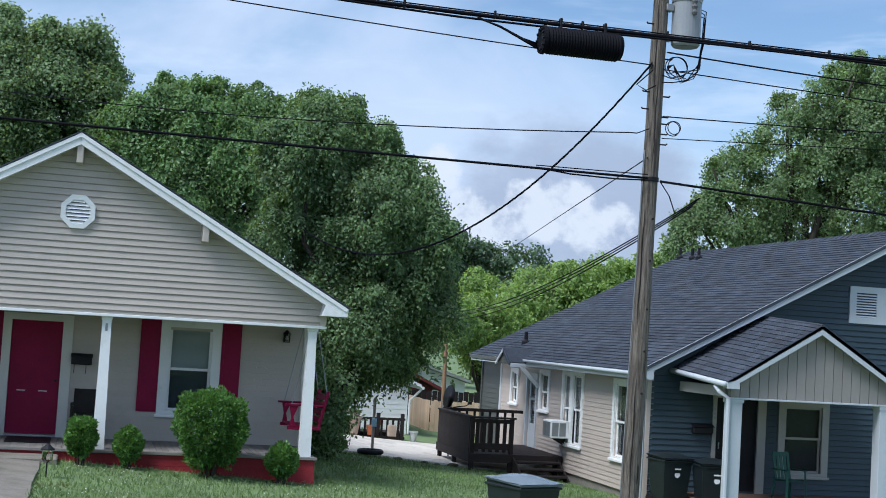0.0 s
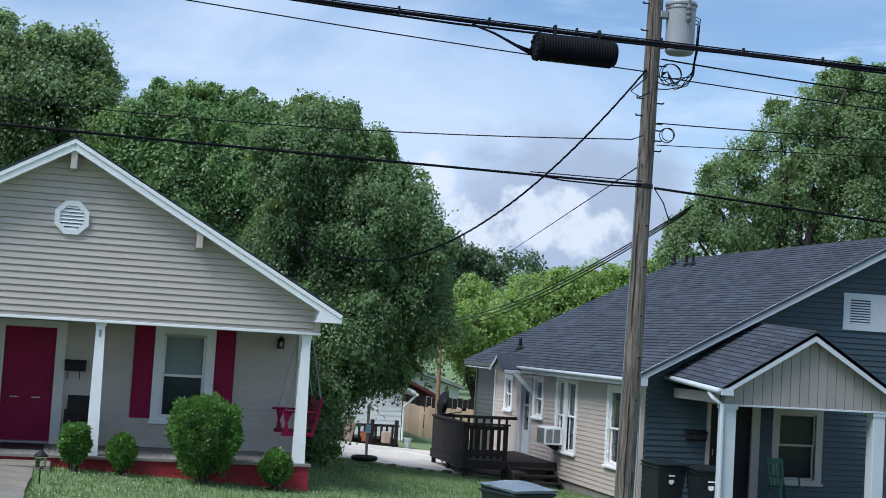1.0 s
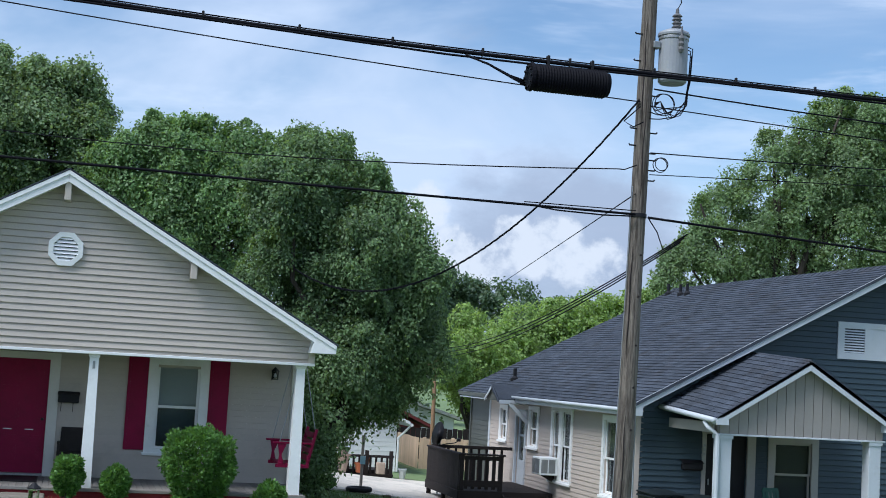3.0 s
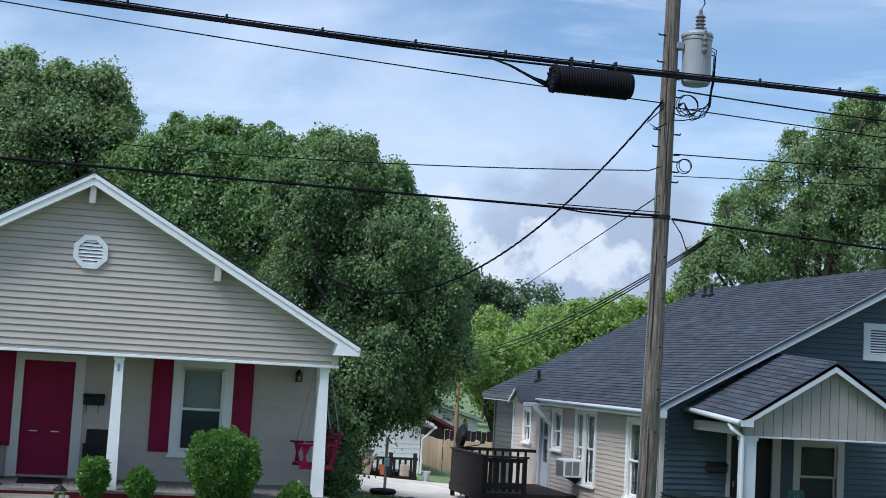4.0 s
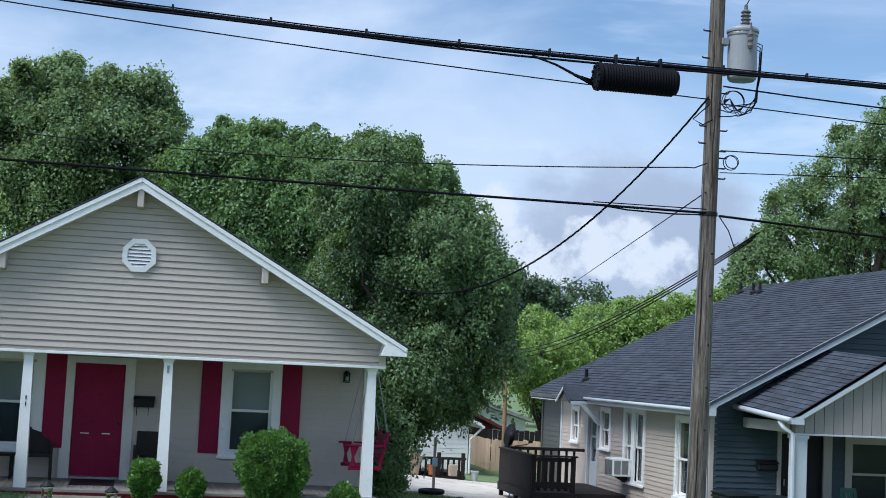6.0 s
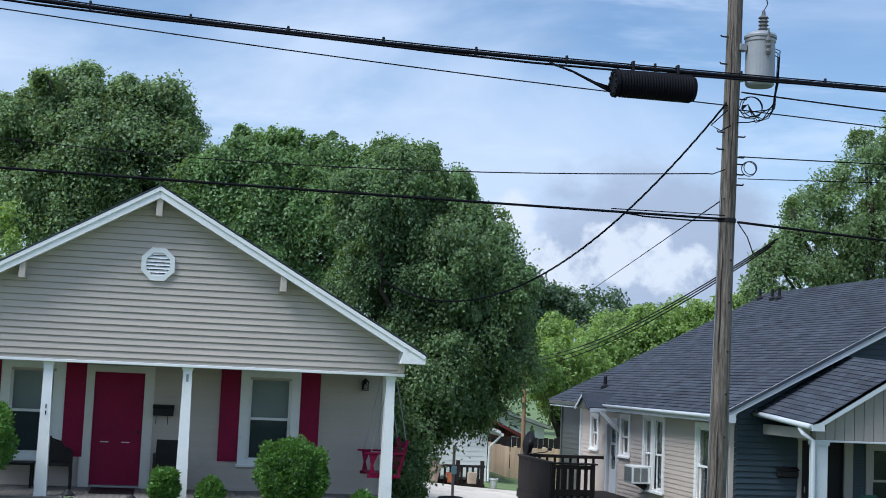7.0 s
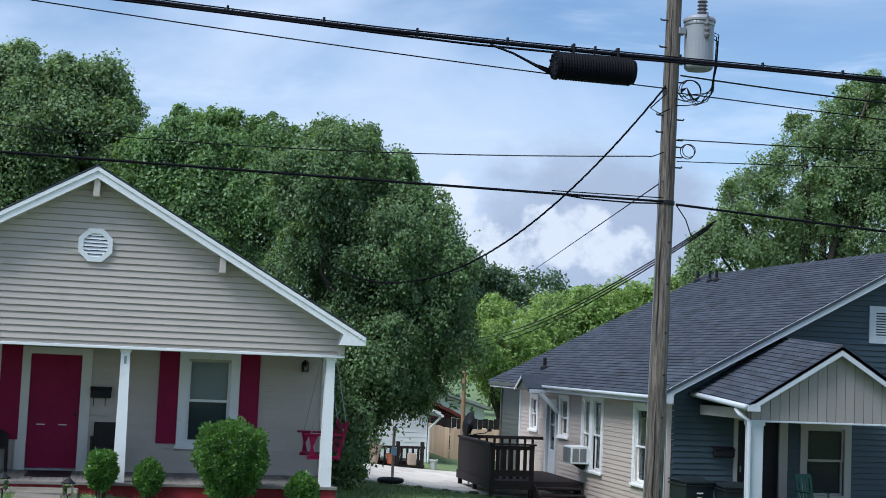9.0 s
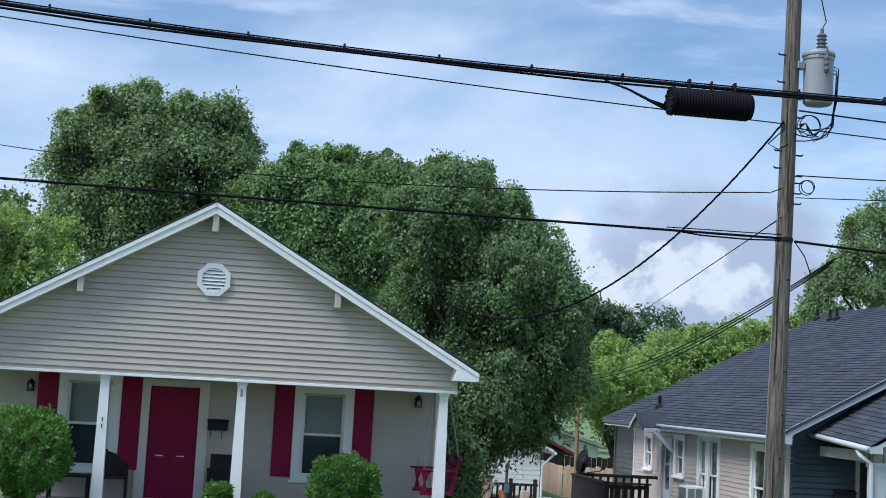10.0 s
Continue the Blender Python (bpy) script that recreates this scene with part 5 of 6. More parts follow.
ring_loop("cable_coil", (7.94, 18.38, 5.83), 0.11, 2, "small coil of spare black line on the pole", "coil")
ring_loop("cable_coil", (7.95, 18.38, 6.72), 0.17, 2, "loose loop of black service line under the transformer", "coil")


def wire(points, r, label, mat_=None, sides=6, name="overhead_cable"):
    return tagged(part(name, tube(points, r, sides), mat_ or M_RUBBER, smooth=True), label, "cable", "overhead lines")


def twisted(points, r, turns, label, strands=3):
    """Service drop: lines laid round each other."""
    t = thing("service_drop", points[0], label, "cable", "overhead lines")
    n = len(points)
    for s in range(strands):
        q = []
        for i, p in enumerate(points):
            a = turns * 2 * math.pi * i / (n - 1) + s * 2 * math.pi / strands
            q.append(Vector(p) + Vector((0.5 * math.cos(a), 0.85 * math.cos(a), math.sin(a))) * r * 1.7)
        part("strand", tube(q, r, 5), M_RUBBER, t, smooth=True)
    return t


# heavy bundle along the near kerb with its splice case
bundle = thing("cable_bundle", (3, 11, 5.35), "heavy black lashed cable bundle over the street", "cable", "overhead lines")
row = [Vector((x, 11, 5.345 + 0.0058 * (x - 3.2) ** 2 * (1 if x < 3.2 else 0.12))) for x in np.arange(-14, 26, 0.8)]
part("cable", tube(row, 0.018, 8), M_RUBBER, bundle, smooth=True)
part("cable", tube([p + Vector((0, -0.012, -0.028 + 0.012 * math.sin(i * 1.1))) for i, p in enumerate(row)], 0.010, 6), M_RUBBER, bundle, smooth=True)
part("messenger", tube([p + Vector((0, 0, 0.026)) for p in row], 0.006, 6), M_RUBBER, bundle, smooth=True)
for x in np.arange(-8.6, 14, 0.78):
    z = 5.345 + 0.0058 * (x - 3.2) ** 2 * (1 if x < 3.2 else 0.12)
    part("clamp", box(x - 0.010, x + 0.010, 10.985, 11.012, z - 0.02, z + 0.052, b=0.004), M_BLACK, bundle)
case = thing("splice_case", (3.85, 11, 5.15), "black ribbed cylindrical splice case under the cable", "cable box")
c0x, c1x = 3.545, 4.23
prof = []
n = 56
for i in range(n + 1):
    prof.append((c0x + (c1x - c0x) * i / n, 0.113 + (0.007 if i % 2 else 0.0) if 1 < i < n - 1 else 0.105))
bm = tube([(x, 11.0, 5.20) for x, rr in prof], [rr for x, rr in prof], 24)
part("shell", bm, M_RUBBER, case)
part("end_plate", tube([(c0x - 0.03, 11, 5.20), (c0x, 11, 5.20)], [0.12, 0.125], 24), M_RUBBER, case)
for k in range(10):
    a = 2 * math.pi * k / 10
    part("bolt", tube([(c0x - 0.045, 11 + 0.09 * math.cos(a), 5.20 + 0.09 * math.sin(a)), (c0x - 0.03, 11 + 0.09 * math.cos(a), 5.20 + 0.09 * math.sin(a))], 0.012, 6), M_BLACK, case)
for x in (c0x + 0.14, c0x + 0.54):
    part("hanger", box(x - 0.012, x + 0.012, 10.98, 11.03, 5.28, 5.40, b=0.004), M_BLACK, case)
for k in range(3):
    part("tail", tube([(2.95, 11 - 0.01 * k, 5.32), (3.15, 11 - 0.02 * k, 5.27 - 0.008 * k), (3.35, 11 - 0.02 * k, 5.19 - 0.012 * k), (3.48, 11 - 0.02 * k, 5.16 - 0.025 * k)], 0.009, 6), M_RUBBER, case, smooth=True)

wire(sag(pole_at(5.08) + Vector((-0.1, -0.14, 0.0)), (-16, 18.4, 5.2), 0.03, 30), 0.019, "black cable strung along the street to the pole")
wire(sag(pole_at(5.08) + Vector((-0.1, -0.16, 0.05)), (5.9, 18.36, 5.12), 0.0, 8), 0.008, "thin black line lashed to the street cable")
wire([pole_at(5.08) + Vector((-0.14, -0.15, -0.03)), (7.1, 18.36, 5.03), (6.4, 18.36, 5.04), (5.9, 18.36, 5.09)], 0.012, "short black tail below the street cable")
wire(sag(pole_at(5.05) + Vector((0.1, -0.14, 0.0)), (22, 18.4, 4.37), 0.02, 30), 0.019, "black cable leading on from the pole")
wire(sag(pole_at(6.73) + Vector((-0.1, -0.1, 0.0)), (-16, 18.5, 8.45), 0.27, 30), 0.009, "thin upper line strung along the street")
wire(sag(pole_at(6.68) + Vector((0.1, -0.1, 0)), (22, 18.4, 6.25), 0.02, 30), 0.009, "thin line running on from the pole")
wire(sag(pole_at(6.94) + Vector((0.1, -0.1, 0)), (22, 18.4, 7.1), 0.22, 30), 0.012, "twisted black line running on from the pole")
wire(sag(pole_at(6.0) + Vector((0.1, -0.1, 0)), (22, 18.4, 6.75), 0.12, 30), 0.009, "thin line at the pole's middle")
wire(sag(pole_at(5.68) + Vector((0.1, -0.1, 0)), (22, 18.4, 6.3), 0.0, 30), 0.007, "thin lower line at the pole's middle")
wire([pole_at(5.75) + Vector((-0.1, -0.1, 0.05)), (7.4, 18.4, 5.72), *sag((7.3, 18.4, 5.72), (-9.662, 30.000, 7.900), 0.5, 24)], 0.009, "thin service line running back over the tree")
twisted(sag(pole_at(6.76) + Vector((-0.12, -0.1, 0)), (4.03, 31.0, 5.22), 1.75, 160), 0.008, 22, "twisted black service drop sagging into the tree")
wire([pole_at(6.66) + Vector((-0.1, -0.1, 0)), (7.35, 18.38, 6.42), (7.5, 18.38, 6.35), (7.62, 18.3, 6.42)], 0.01, "short black jumper at the service drop")
for k in range(3):
    wire(sag((8.42 - 0.05 * k, 18.4, 4.86 - 0.06 * k), ((13.089, 50.000, 3.580))if k == 0 else (((13.097, 50.000, 3.453)) if k == 1 else ((13.107, 50.000, 3.284))), 0.4, 24), 0.011, "black service line running down to the back lots")
wire([pole_at(5.05) + Vector((0.12, -0.1, 0)), (7.95, 18.4, 4.85), (8.05, 18.4, 4.6)], 0.008, "loose black tail below the strap")
wire(sag(pole_at(5.38) + Vector((-0.1, -0.1, 0)), (17.676, 60.000, 6.353), 0.0, 12), 0.009, "thin line down to the far lots")

# ---- bins ----
def wheeled_bin(x, y, turn, label, lid_mat):
    z = ground_z(x, y)
    t = thing("wheeled_bin", (0, 0, 0), label, "bin", "wheeled bins")
    bm = bmesh.new()
    lo = [bm.verts.new(p) for p in ((-0.24, -0.24, 0.06), (0.24, -0.24, 0.06), (0.24, 0.26, 0.06), (-0.24, 0.26, 0.06))]
    hi = [bm.verts.new(p) for p in ((-0.32, -0.36, 0.98), (0.32, -0.36, 0.98), (0.32, 0.36, 1.02), (-0.32, 0.36, 1.02))]
    bm.faces.new(lo[::-1])
    bm.faces.new(hi)
    for k in range(4):
        bm.faces.new((lo[k], lo[(k + 1) % 4], hi[(k + 1) % 4], hi[k]))
    bevel(bm, 0.03, 2)
    part("body", bm, M_BIN, t)
    part("rim", box(-0.345, 0.345, -0.385, 0.385, 0.955, 0.99, b=0.01), M_BIN, t)
    bm = bmesh.new()
    grid = [[bm.verts.new((-0.36 + 0.09 * i, -0.41 + 0.1 * j, 1.035 + 0.003 * j + 0.075 * (1 - ((i - 4) / 4) ** 2) * (1 - ((j - 4) / 4) ** 2) + 0.012 * noise.noise((i * 0.7 + x, j * 0.7, y)))) for i in range(9)] for j in range(9)]
    for j in range(8):
        for i in range(8):
            bm.faces.new((grid[j][i], grid[j][i + 1], grid[j + 1][i + 1], grid[j + 1][i]))
    part("lid_top", bm, lid_mat, t, smooth=True)
    bm = bmesh.new()
    prism([(-0.35, -0.40, 1.0), (0.35, -0.40, 1.0), (0.35, 0.38, 1.03), (-0.35, 0.38, 1.03)], (0, 0, 0.035), bm)
    bevel(bm, 0.012, 2)
    part("lid", bm, lid_mat, t)
    part("handle", tube([(-0.28, 0.38, 1.02), (-0.26, 0.45, 1.03), (0.26, 0.45, 1.03), (0.28, 0.38, 1.02)], 0.018, 8), M_BIN, t)
    for s in (-1, 1):
        part("wheel", tube([(s * 0.25, 0.27, 0.13), (s * 0.31, 0.27, 0.13)], 0.13, 16), M_BLACK, t)
    bm = tube([(0, -0.318, 0.70), (0, -0.328, 0.70)], 0.06, 16)
    part("badge", bm, M_WHITE, t, "round pale badge")
    part("print_bar", box(-0.07, 0.07, -0.345, -0.335, 0.80, 0.83), M_WHITE, t)
    t.matrix_basis = pose(x, y, z, 0, 0, turn)
    return t


wheeled_bin(5.56, 17.1, 20, "dark wheeled bin with a glossy lid on the verge", M_LID)
wheeled_bin(11.62, 26.2, 5, "dark wheeled bin against the slate house", M_BIN)
wheeled_bin(12.28, 25.6, -8, "black wheeled bin with a pale badge beside the porch", M_BIN)

# ---- slate house: porch things, cooler, deck, dish ----
gc = thing("chair", (0, 0, 0), "green plastic garden chair on the porch", "chair")
part("seat", box(-0.22, 0.22, -0.22, 0.22, 0.40, 0.43, b=0.012), M_GREEN, gc)
for k in range(5):
    x = -0.18 + k * 0.09
    part("back_slat", prism([(x - 0.03, 0.20, 0.43), (x + 0.03, 0.20, 0.43), (x + 0.035, 0.30, 0.92), (x - 0.035, 0.30, 0.92)], (0, 0.012, 0)), M_GREEN, gc)
part("back_top", prism([(-0.23, 0.295, 0.88), (0.23, 0.295, 0.88), (0.2, 0.31, 0.97), (-0.2, 0.31, 0.97)], (0, 0.016, 0)), M_GREEN, gc)
for s in (-1, 1):
    part("arm", box(s * 0.25 - 0.03, s * 0.25 + 0.03, -0.22, 0.26, 0.62, 0.64, b=0.006), M_GREEN, gc)
    part("leg", beam((s * 0.23, -0.2, 0.62), (s * 0.26, -0.24, 0), 0.05, 0.03), M_GREEN, gc)
    part("leg", beam((s * 0.2, 0.2, 0.42), (s * 0.24, 0.26, 0), 0.05, 0.03), M_GREEN, gc)
gc.matrix_basis = pose(14.15, 25.9, S_FLOOR, 0, 0, 12)

mb = thing("mailbox", (12.63, 26.9, 0.9), "black wall mailbox on slate siding", "mailbox")
part("body", box(12.40, 12.86, 26.83, 26.97, 0.92, 1.08, b=0.03), M_BLACK, mb)
part("lid", prism([(12.39, 26.82, 1.07), (12.87, 26.82, 1.07), (12.87, 26.97, 1.13), (12.39, 26.97, 1.13)], (0, 0, 0.012)), M_BLACK, mb)

ac = thing("air_conditioner", (11.1, 32.1, 0.35), "white window air conditioner on a bracket", "air conditioner")
ax0, ay0, ay1, az0, az1 = 10.88, 31.62, 32.2, 0.36, 0.78
part("case", box(ax0 + 0.012, SX - 0.05, ay0, ay1, az0, az1, b=0.012), M_WHITE, ac)
for y0, y1 in ((ay0 + 0.03, (ay0 + ay1) / 2 - 0.015), ((ay0 + ay1) / 2 + 0.015, ay1 - 0.03)):
    part("grille", box(ax0 + 0.0, ax0 + 0.013, y0, y1, az0 + 0.04, az1 - 0.04), M_STEEL, ac)
for x0, x1 in ((ax0 + 0.05, ax0 + 0.21), (ax0 + 0.24, ax0 + 0.40)):
    part("grille", box(x0, x1, ay0 - 0.006, ay0 + 0.004, az0 + 0.05, az1 - 0.05), M_STEEL, ac, "grey side louvres")
part("bracket", prism([(ax0 + 0.1, 31.9, az0), (SX - 0.03, 31.9, az0), (SX - 0.03, 31.9, az0 - 0.2)], (0, 0.04, 0)), M_DARKBROWN, ac)

deck = thing("deck", (9.8, 32, -0.5), "dark-stained wooden deck with railing and steps", "deck")
DX0, DX1, DY0, DY1, DZ = 9.02, 11.36, 32.0, 35.15, -0.10
RAIL = 0.74
for k in range(22):
    y = DY0 + k * 0.143
    part("board", box(DX0, DX1, y, y + 0.135, DZ - 0.035, DZ), M_DARKBROWN, deck)
part("joist", box(DX0, DX1, DY0 - 0.04, DY0 - 0.002, DZ - 0.21, DZ, b=0.006), M_DARKBROWN, deck)
part("joist", box(DX0 - 0.04, DX0 - 0.002, DY0 - 0.04, DY1, DZ - 0.21, DZ, b=0.006), M_DARKBROWN, deck)
for x, y in ((DX0 + 0.05, DY0 + 0.05), (10.05, DY0 + 0.05), (DX0 + 0.05, 33.6), (DX0 + 0.05, 35.08), (11.2, DY0 + 0.05)):
    top = RAIL if x < 11 else DZ - 0.04
    part("post", box(x - 0.05, x + 0.05, y - 0.05, y + 0.05, ground_z(x, y) - 0.25, top, b=0.006), M_DARKBROWN, deck)
# railing: cap and rails on the front, upright boards closing the side
part("rail", box(DX0 - 0.05, 10.14, DY0 - 0.05, DY0 + 0.11, RAIL, RAIL + 0.04, b=0.006), M_DARKBROWN, deck)
part("rail", box(DX0 - 0.05, DX0 + 0.11, DY0 + 0.112, DY1, RAIL, RAIL + 0.04, b=0.006), M_DARKBROWN, deck)
part("rail", box(DX0 + 0.1, 11.3, DY1 - 0.06, DY1 + 0.06, RAIL - 0.02, RAIL + 0.06, b=0.006), M_DARKBROWN, deck)
part("rail", box(DX0 + 0.1, 10.0, DY0 - 0.01, DY0 + 0.03, RAIL - 0.11, RAIL - 0.01), M_DARKBROWN, deck)
part("rail", box(DX0 + 0.1, 10.0, DY0 - 0.01, DY0 + 0.03, 0.0, 0.15), M_DARKBROWN, deck)
x = DX0 + 0.13
while x < 9.95:
    part("baluster", box(x, x + 0.085, DY0 + 0.031, DY0 + 0.06, -0.06, RAIL - 0.02), M_DARKBROWN, deck)
    x += 0.172
x = DX0 + 0.3
while x < 11.2:
    part("baluster", box(x, x + 0.06, DY1 - 0.02, DY1 + 0.02, DZ, RAIL - 0.02), M_DARKBROWN, deck)
    x += 0.21
y = DY0 + 0.1
while y < DY1 - 0.1:
    part("board", box(DX0 - 0.01, DX0 + 0.012, y, y + 0.135, DZ - 0.02, RAIL), M_DARKBROWN, deck)
    y += 0.139
for k in range(3):
    part("step", box(10.12, 11.2, DY0 - 0.32 - 0.28 * k, DY0 - 0.04 - 0.28 * k, DZ - 0.17 - 0.14 * k, DZ - 0.125 - 0.14 * k, b=0.005), M_DARKBROWN, deck)
for x in (10.08, 11.2):
    part("stringer", prism([(x, DY0 - 0.05, DZ - 0.05), (x, DY0 - 0.95, DZ - 0.48), (x, DY0 - 0.95, DZ - 0.65), (x, DY0 - 0.05, DZ - 0.35)], (0.04, 0, 0)), M_DARKBROWN, deck)

dish = thing("satellite_dish", (9.36, 35.3, ground_z(9.4, 35.3)), "dark grey satellite dish on a mast at the deck", "satellite dish")
part("mast", tube([(9.36, 35.3, -0.5), (9.36, 35.3, 0.85), (9.40, 35.28, 1.0)], 0.025, 8), M_STEEL, dish)
bm = lathe(0, 0, [(0.003, 0), (0.12, 0.012), (0.22, 0.04), (0.31, 0.085), (0.315, 0.09), (0.31, 0.092), (0.22, 0.05), (0.12, 0.022), (0.003, 0.01)], 24)
bm.transform(Matrix.Translation((9.36, 35.25, 1.06)) @ Vector((-0.95, -0.22, 0.2)).to_track_quat("Z", "Y").to_matrix().to_4x4())
part("reflector", bm, M_BLACK, dish, "dark oval reflector", True)
part("arm", tube([(9.42, 35.25, 0.80), (9.72, 35.1, 0.86), (9.80, 35.08, 0.92)], 0.015, 6), M_BLACK, dish)
part("receiver", box(9.76, 9.86, 35.03, 35.13, 0.90, 0.98, b=0.01), M_BLACK, dish)

# ---- back lane ----
garage = thing("garage", (8, 43, -0.4), "white clapboard garage behind the lane", "garage")
GY = 42.0
gx0, gx1, gz1 = 6.2, 9.74, 1.0
gwl = part("wall", box(gx0, gx1, GY, GY + 6, -0.8, gz1), M_WHITE, garage, "white lap siding")
siding(gwl, front(GY), M_WHITE, lambda z: (gx0, gx1), -0.45, gz1, 0.15, lip=0.012, slot=0.004)
part("roof", prism([(gx1 + 0.35, GY - 0.3, gz1 + 0.02), (gx1 - 2.4, GY - 0.3, gz1 + 1.1), (gx1 - 2.4, GY + 6.2, gz1 + 1.1), (gx1 + 0.35, GY + 6.2, gz1 + 0.02)], (0, 0, 0.09)), M_WHITE, garage, "pale garage roof")
part("roof", prism([(gx0 - 1.3, GY - 0.3, gz1 + 0.02), (gx1 - 2.4, GY - 0.3, gz1 + 1.1), (gx1 - 2.4, GY + 6.2, gz1 + 1.1), (gx0 - 1.3, GY + 6.2, gz1 + 0.02)], (0, 0, 0.09)), M_WHITE, garage)
part("wall", prism([(gx0, GY + 0.01, gz1), (gx1, GY + 0.01, gz1), (gx1 - 2.4, GY + 0.01, gz1 + 1.0)], (0, 0.1, 0)), M_WHITE, garage)
part("gutter", tube([(gx1 + 0.4, GY - 0.3, gz1), (gx1 + 0.4, GY + 6.2, gz1)], 0.05, 8), M_WHITE, garage)
part("downspout", tube([(gx1 + 0.36, GY - 0.2, gz1 - 0.05), (gx1 + 0.2, GY - 0.1, gz1 - 0.25), (gx1 + 0.05, GY - 0.06, gz1 - 0.4), (gx1 + 0.05, GY - 0.06, -0.45)], 0.036, 8), M_WHITE, garage)

barn = thing("shed", (12, 52, -0.5), "dark red shed with a low roof behind the fence", "shed")
part("wall", box(9.6, 13.0, 52, 57, -0.9, 0.55), M_BARN, barn)
part("gable", prism([(9.4, 51.98, 0.55), (13.1, 51.98, 0.55), (11.2, 51.98, 1.4)], (0, 0.2, 0)), M_BARN, barn)
part("roof", prism([(13.4, 51.6, 0.5), (11.2, 51.6, 1.5), (11.2, 57.2, 1.5), (13.4, 57.2, 0.5)], (0, 0, 0.12)), M_BARN, barn)
part("roof", prism([(9.0, 51.6, 0.5), (11.2, 51.6, 1.5), (11.2, 57.2, 1.5), (9.0, 57.2, 0.5)], (0, 0, 0.12)), M_METALROOF, barn, "pale metal roof")

cot = thing("house", (17, 64, -0.6), "far white cottage with a pale metal roof", "house")
part("wall", box(14.2, 17.6, 64, 70, -0.9, 0.42), M_WHITE, cot)
part("gable", prism([(12.2, 64.02, 0.42), (17.6, 64.02, 0.42), (17.6, 64.02, 0.5), (14.2, 64.02, 1.5), (12.2, 64.02, 1.1)], (0, 0.1, 0)), M_WHITE, cot)
part("roof", prism([(14.2, 63.5, 1.55), (18.0, 63.5, 0.42), (18.0, 70.5, 0.42), (14.2, 70.5, 1.55)], (0, 0, 0.15)), M_METALROOF, cot, "pale metal roof")
win2 = part("window", box(16.3, 17.1, 63.94, 64.0, -0.5, 0.25), M_WHITE, cot)
part("pane", box(16.38, 17.02, 63.92, 63.945, -0.42, 0.17), M_PANE, win2)

fence = thing("fence", (11, 45, -0.4), "new tan board fence with a gate", "fence")
a, c = Vector((11.22, 48.2, -0.6)), Vector((11.1, 44.6, -0.6))
for k in range(22):
    p = a.lerp(c, k / 22)
    q = a.lerp(c, (k + 0.93) / 22)
    part("board", beam(p + Vector((0, 0, 0.53)), q + Vector((0, 0, 0.53)), 0.02, 1.12 + 0.02 * math.sin(k * 7)), M_FENCE, fence)
for k in range(20):
    x = 11.14 + k * 0.15
    part("board", box(x, x + 0.142, 44.6, 44.622, -0.55, 0.49 + 0.015 * math.sin(k * 5)), M_FENCE, fence)
for z in (-0.3, 0.25):
    part("rail", box(11.1, 14.4, 44.625, 44.67, z, z + 0.09), M_FENCE, fence)
for x in (11.32, 12.3):
    part("post", box(x - 0.05, x + 0.05, 44.63, 44.73, -0.7, 0.52, b=0.006), M_FENCE, fence)
for z in (-0.4, 0.3):
    part("hinge", box(11.5, 11.72, 44.585, 44.6, z, z + 0.05), M_BLACK, fence)
dark_f = thing("fence", (13, 49, -0.4), "weathered brown board fence along the back", "fence")
for k in range(36):
    x = 11.0 + k * 0.2
    part("board", box(x, x + 0.18, 49.5, 49.53, -0.8, 0.62 + 0.03 * math.sin(k * 3.1)), M_DARKBROWN, dark_f)

lp = thing("utility_pole", (10.75, 42.5, -0.6), "brown wooden service pole in the back lane", "utility pole")
bt, tp = Vector(((11.021, 42.500, -0.609))), Vector(((10.981, 42.500, 3.072)))
bt.z = -0.7
part("shaft", tube([bt.lerp(tp, k / 8) for k in range(9)], [0.085 - 0.004 * k for k in range(9)], 12), M_POLE2, lp, smooth=True)
part("crossarm", beam(tp + Vector((-0.25, -0.1, -0.15)), tp + Vector((0.25, -0.1, -0.15)), 0.08, 0.09), M_POLE2, lp)
part("meter", box(bt.x - 0.06, bt.x + 0.08, 42.32, 42.42, 0.4, 0.65, b=0.01), M_STEEL, lp)

rack = thing("plant_stand", (7.2, 39.2, -0.4), "dark wooden terrace rail crowded with pots", "plant stand")
ry = 39.4
for x in np.arange(6.9, 9.0, 0.165):
    part("baluster", box(x, x + 0.06, ry, ry + 0.05, -0.45, 0.14), M_DARKBROWN, rack)
for z in (-0.42, 0.12):
    part("rail", box(6.85, 9.1, ry - 0.02, ry + 0.07, z, z + 0.07), M_DARKBROWN, rack)
for x in (6.9, 7.6, 8.3, 9.02):
    part("post", box(x - 0.05, x + 0.05, ry - 0.03, ry + 0.08, -0.8, 0.32, b=0.006), M_DARKBROWN, rack)
part("bed", box(6.85, 9.1, ry + 0.1, ry + 1.2, -0.7, -0.24), M_DARKBROWN, rack)


def pot(x, y, z, r, h, m, label, name="plant_pot", cat="pot"):
    bm = lathe(x, y, [(r * 0.65, z), (r * 0.95, z + h * 0.85), (r * 1.08, z + h * 0.86), (r * 1.08, z + h), (r * 0.9, z + h), (r * 0.8, z + h * 0.9), (0.01, z + h * 0.88)], 14)
    return tagged(part(name, bm, m), label, cat)


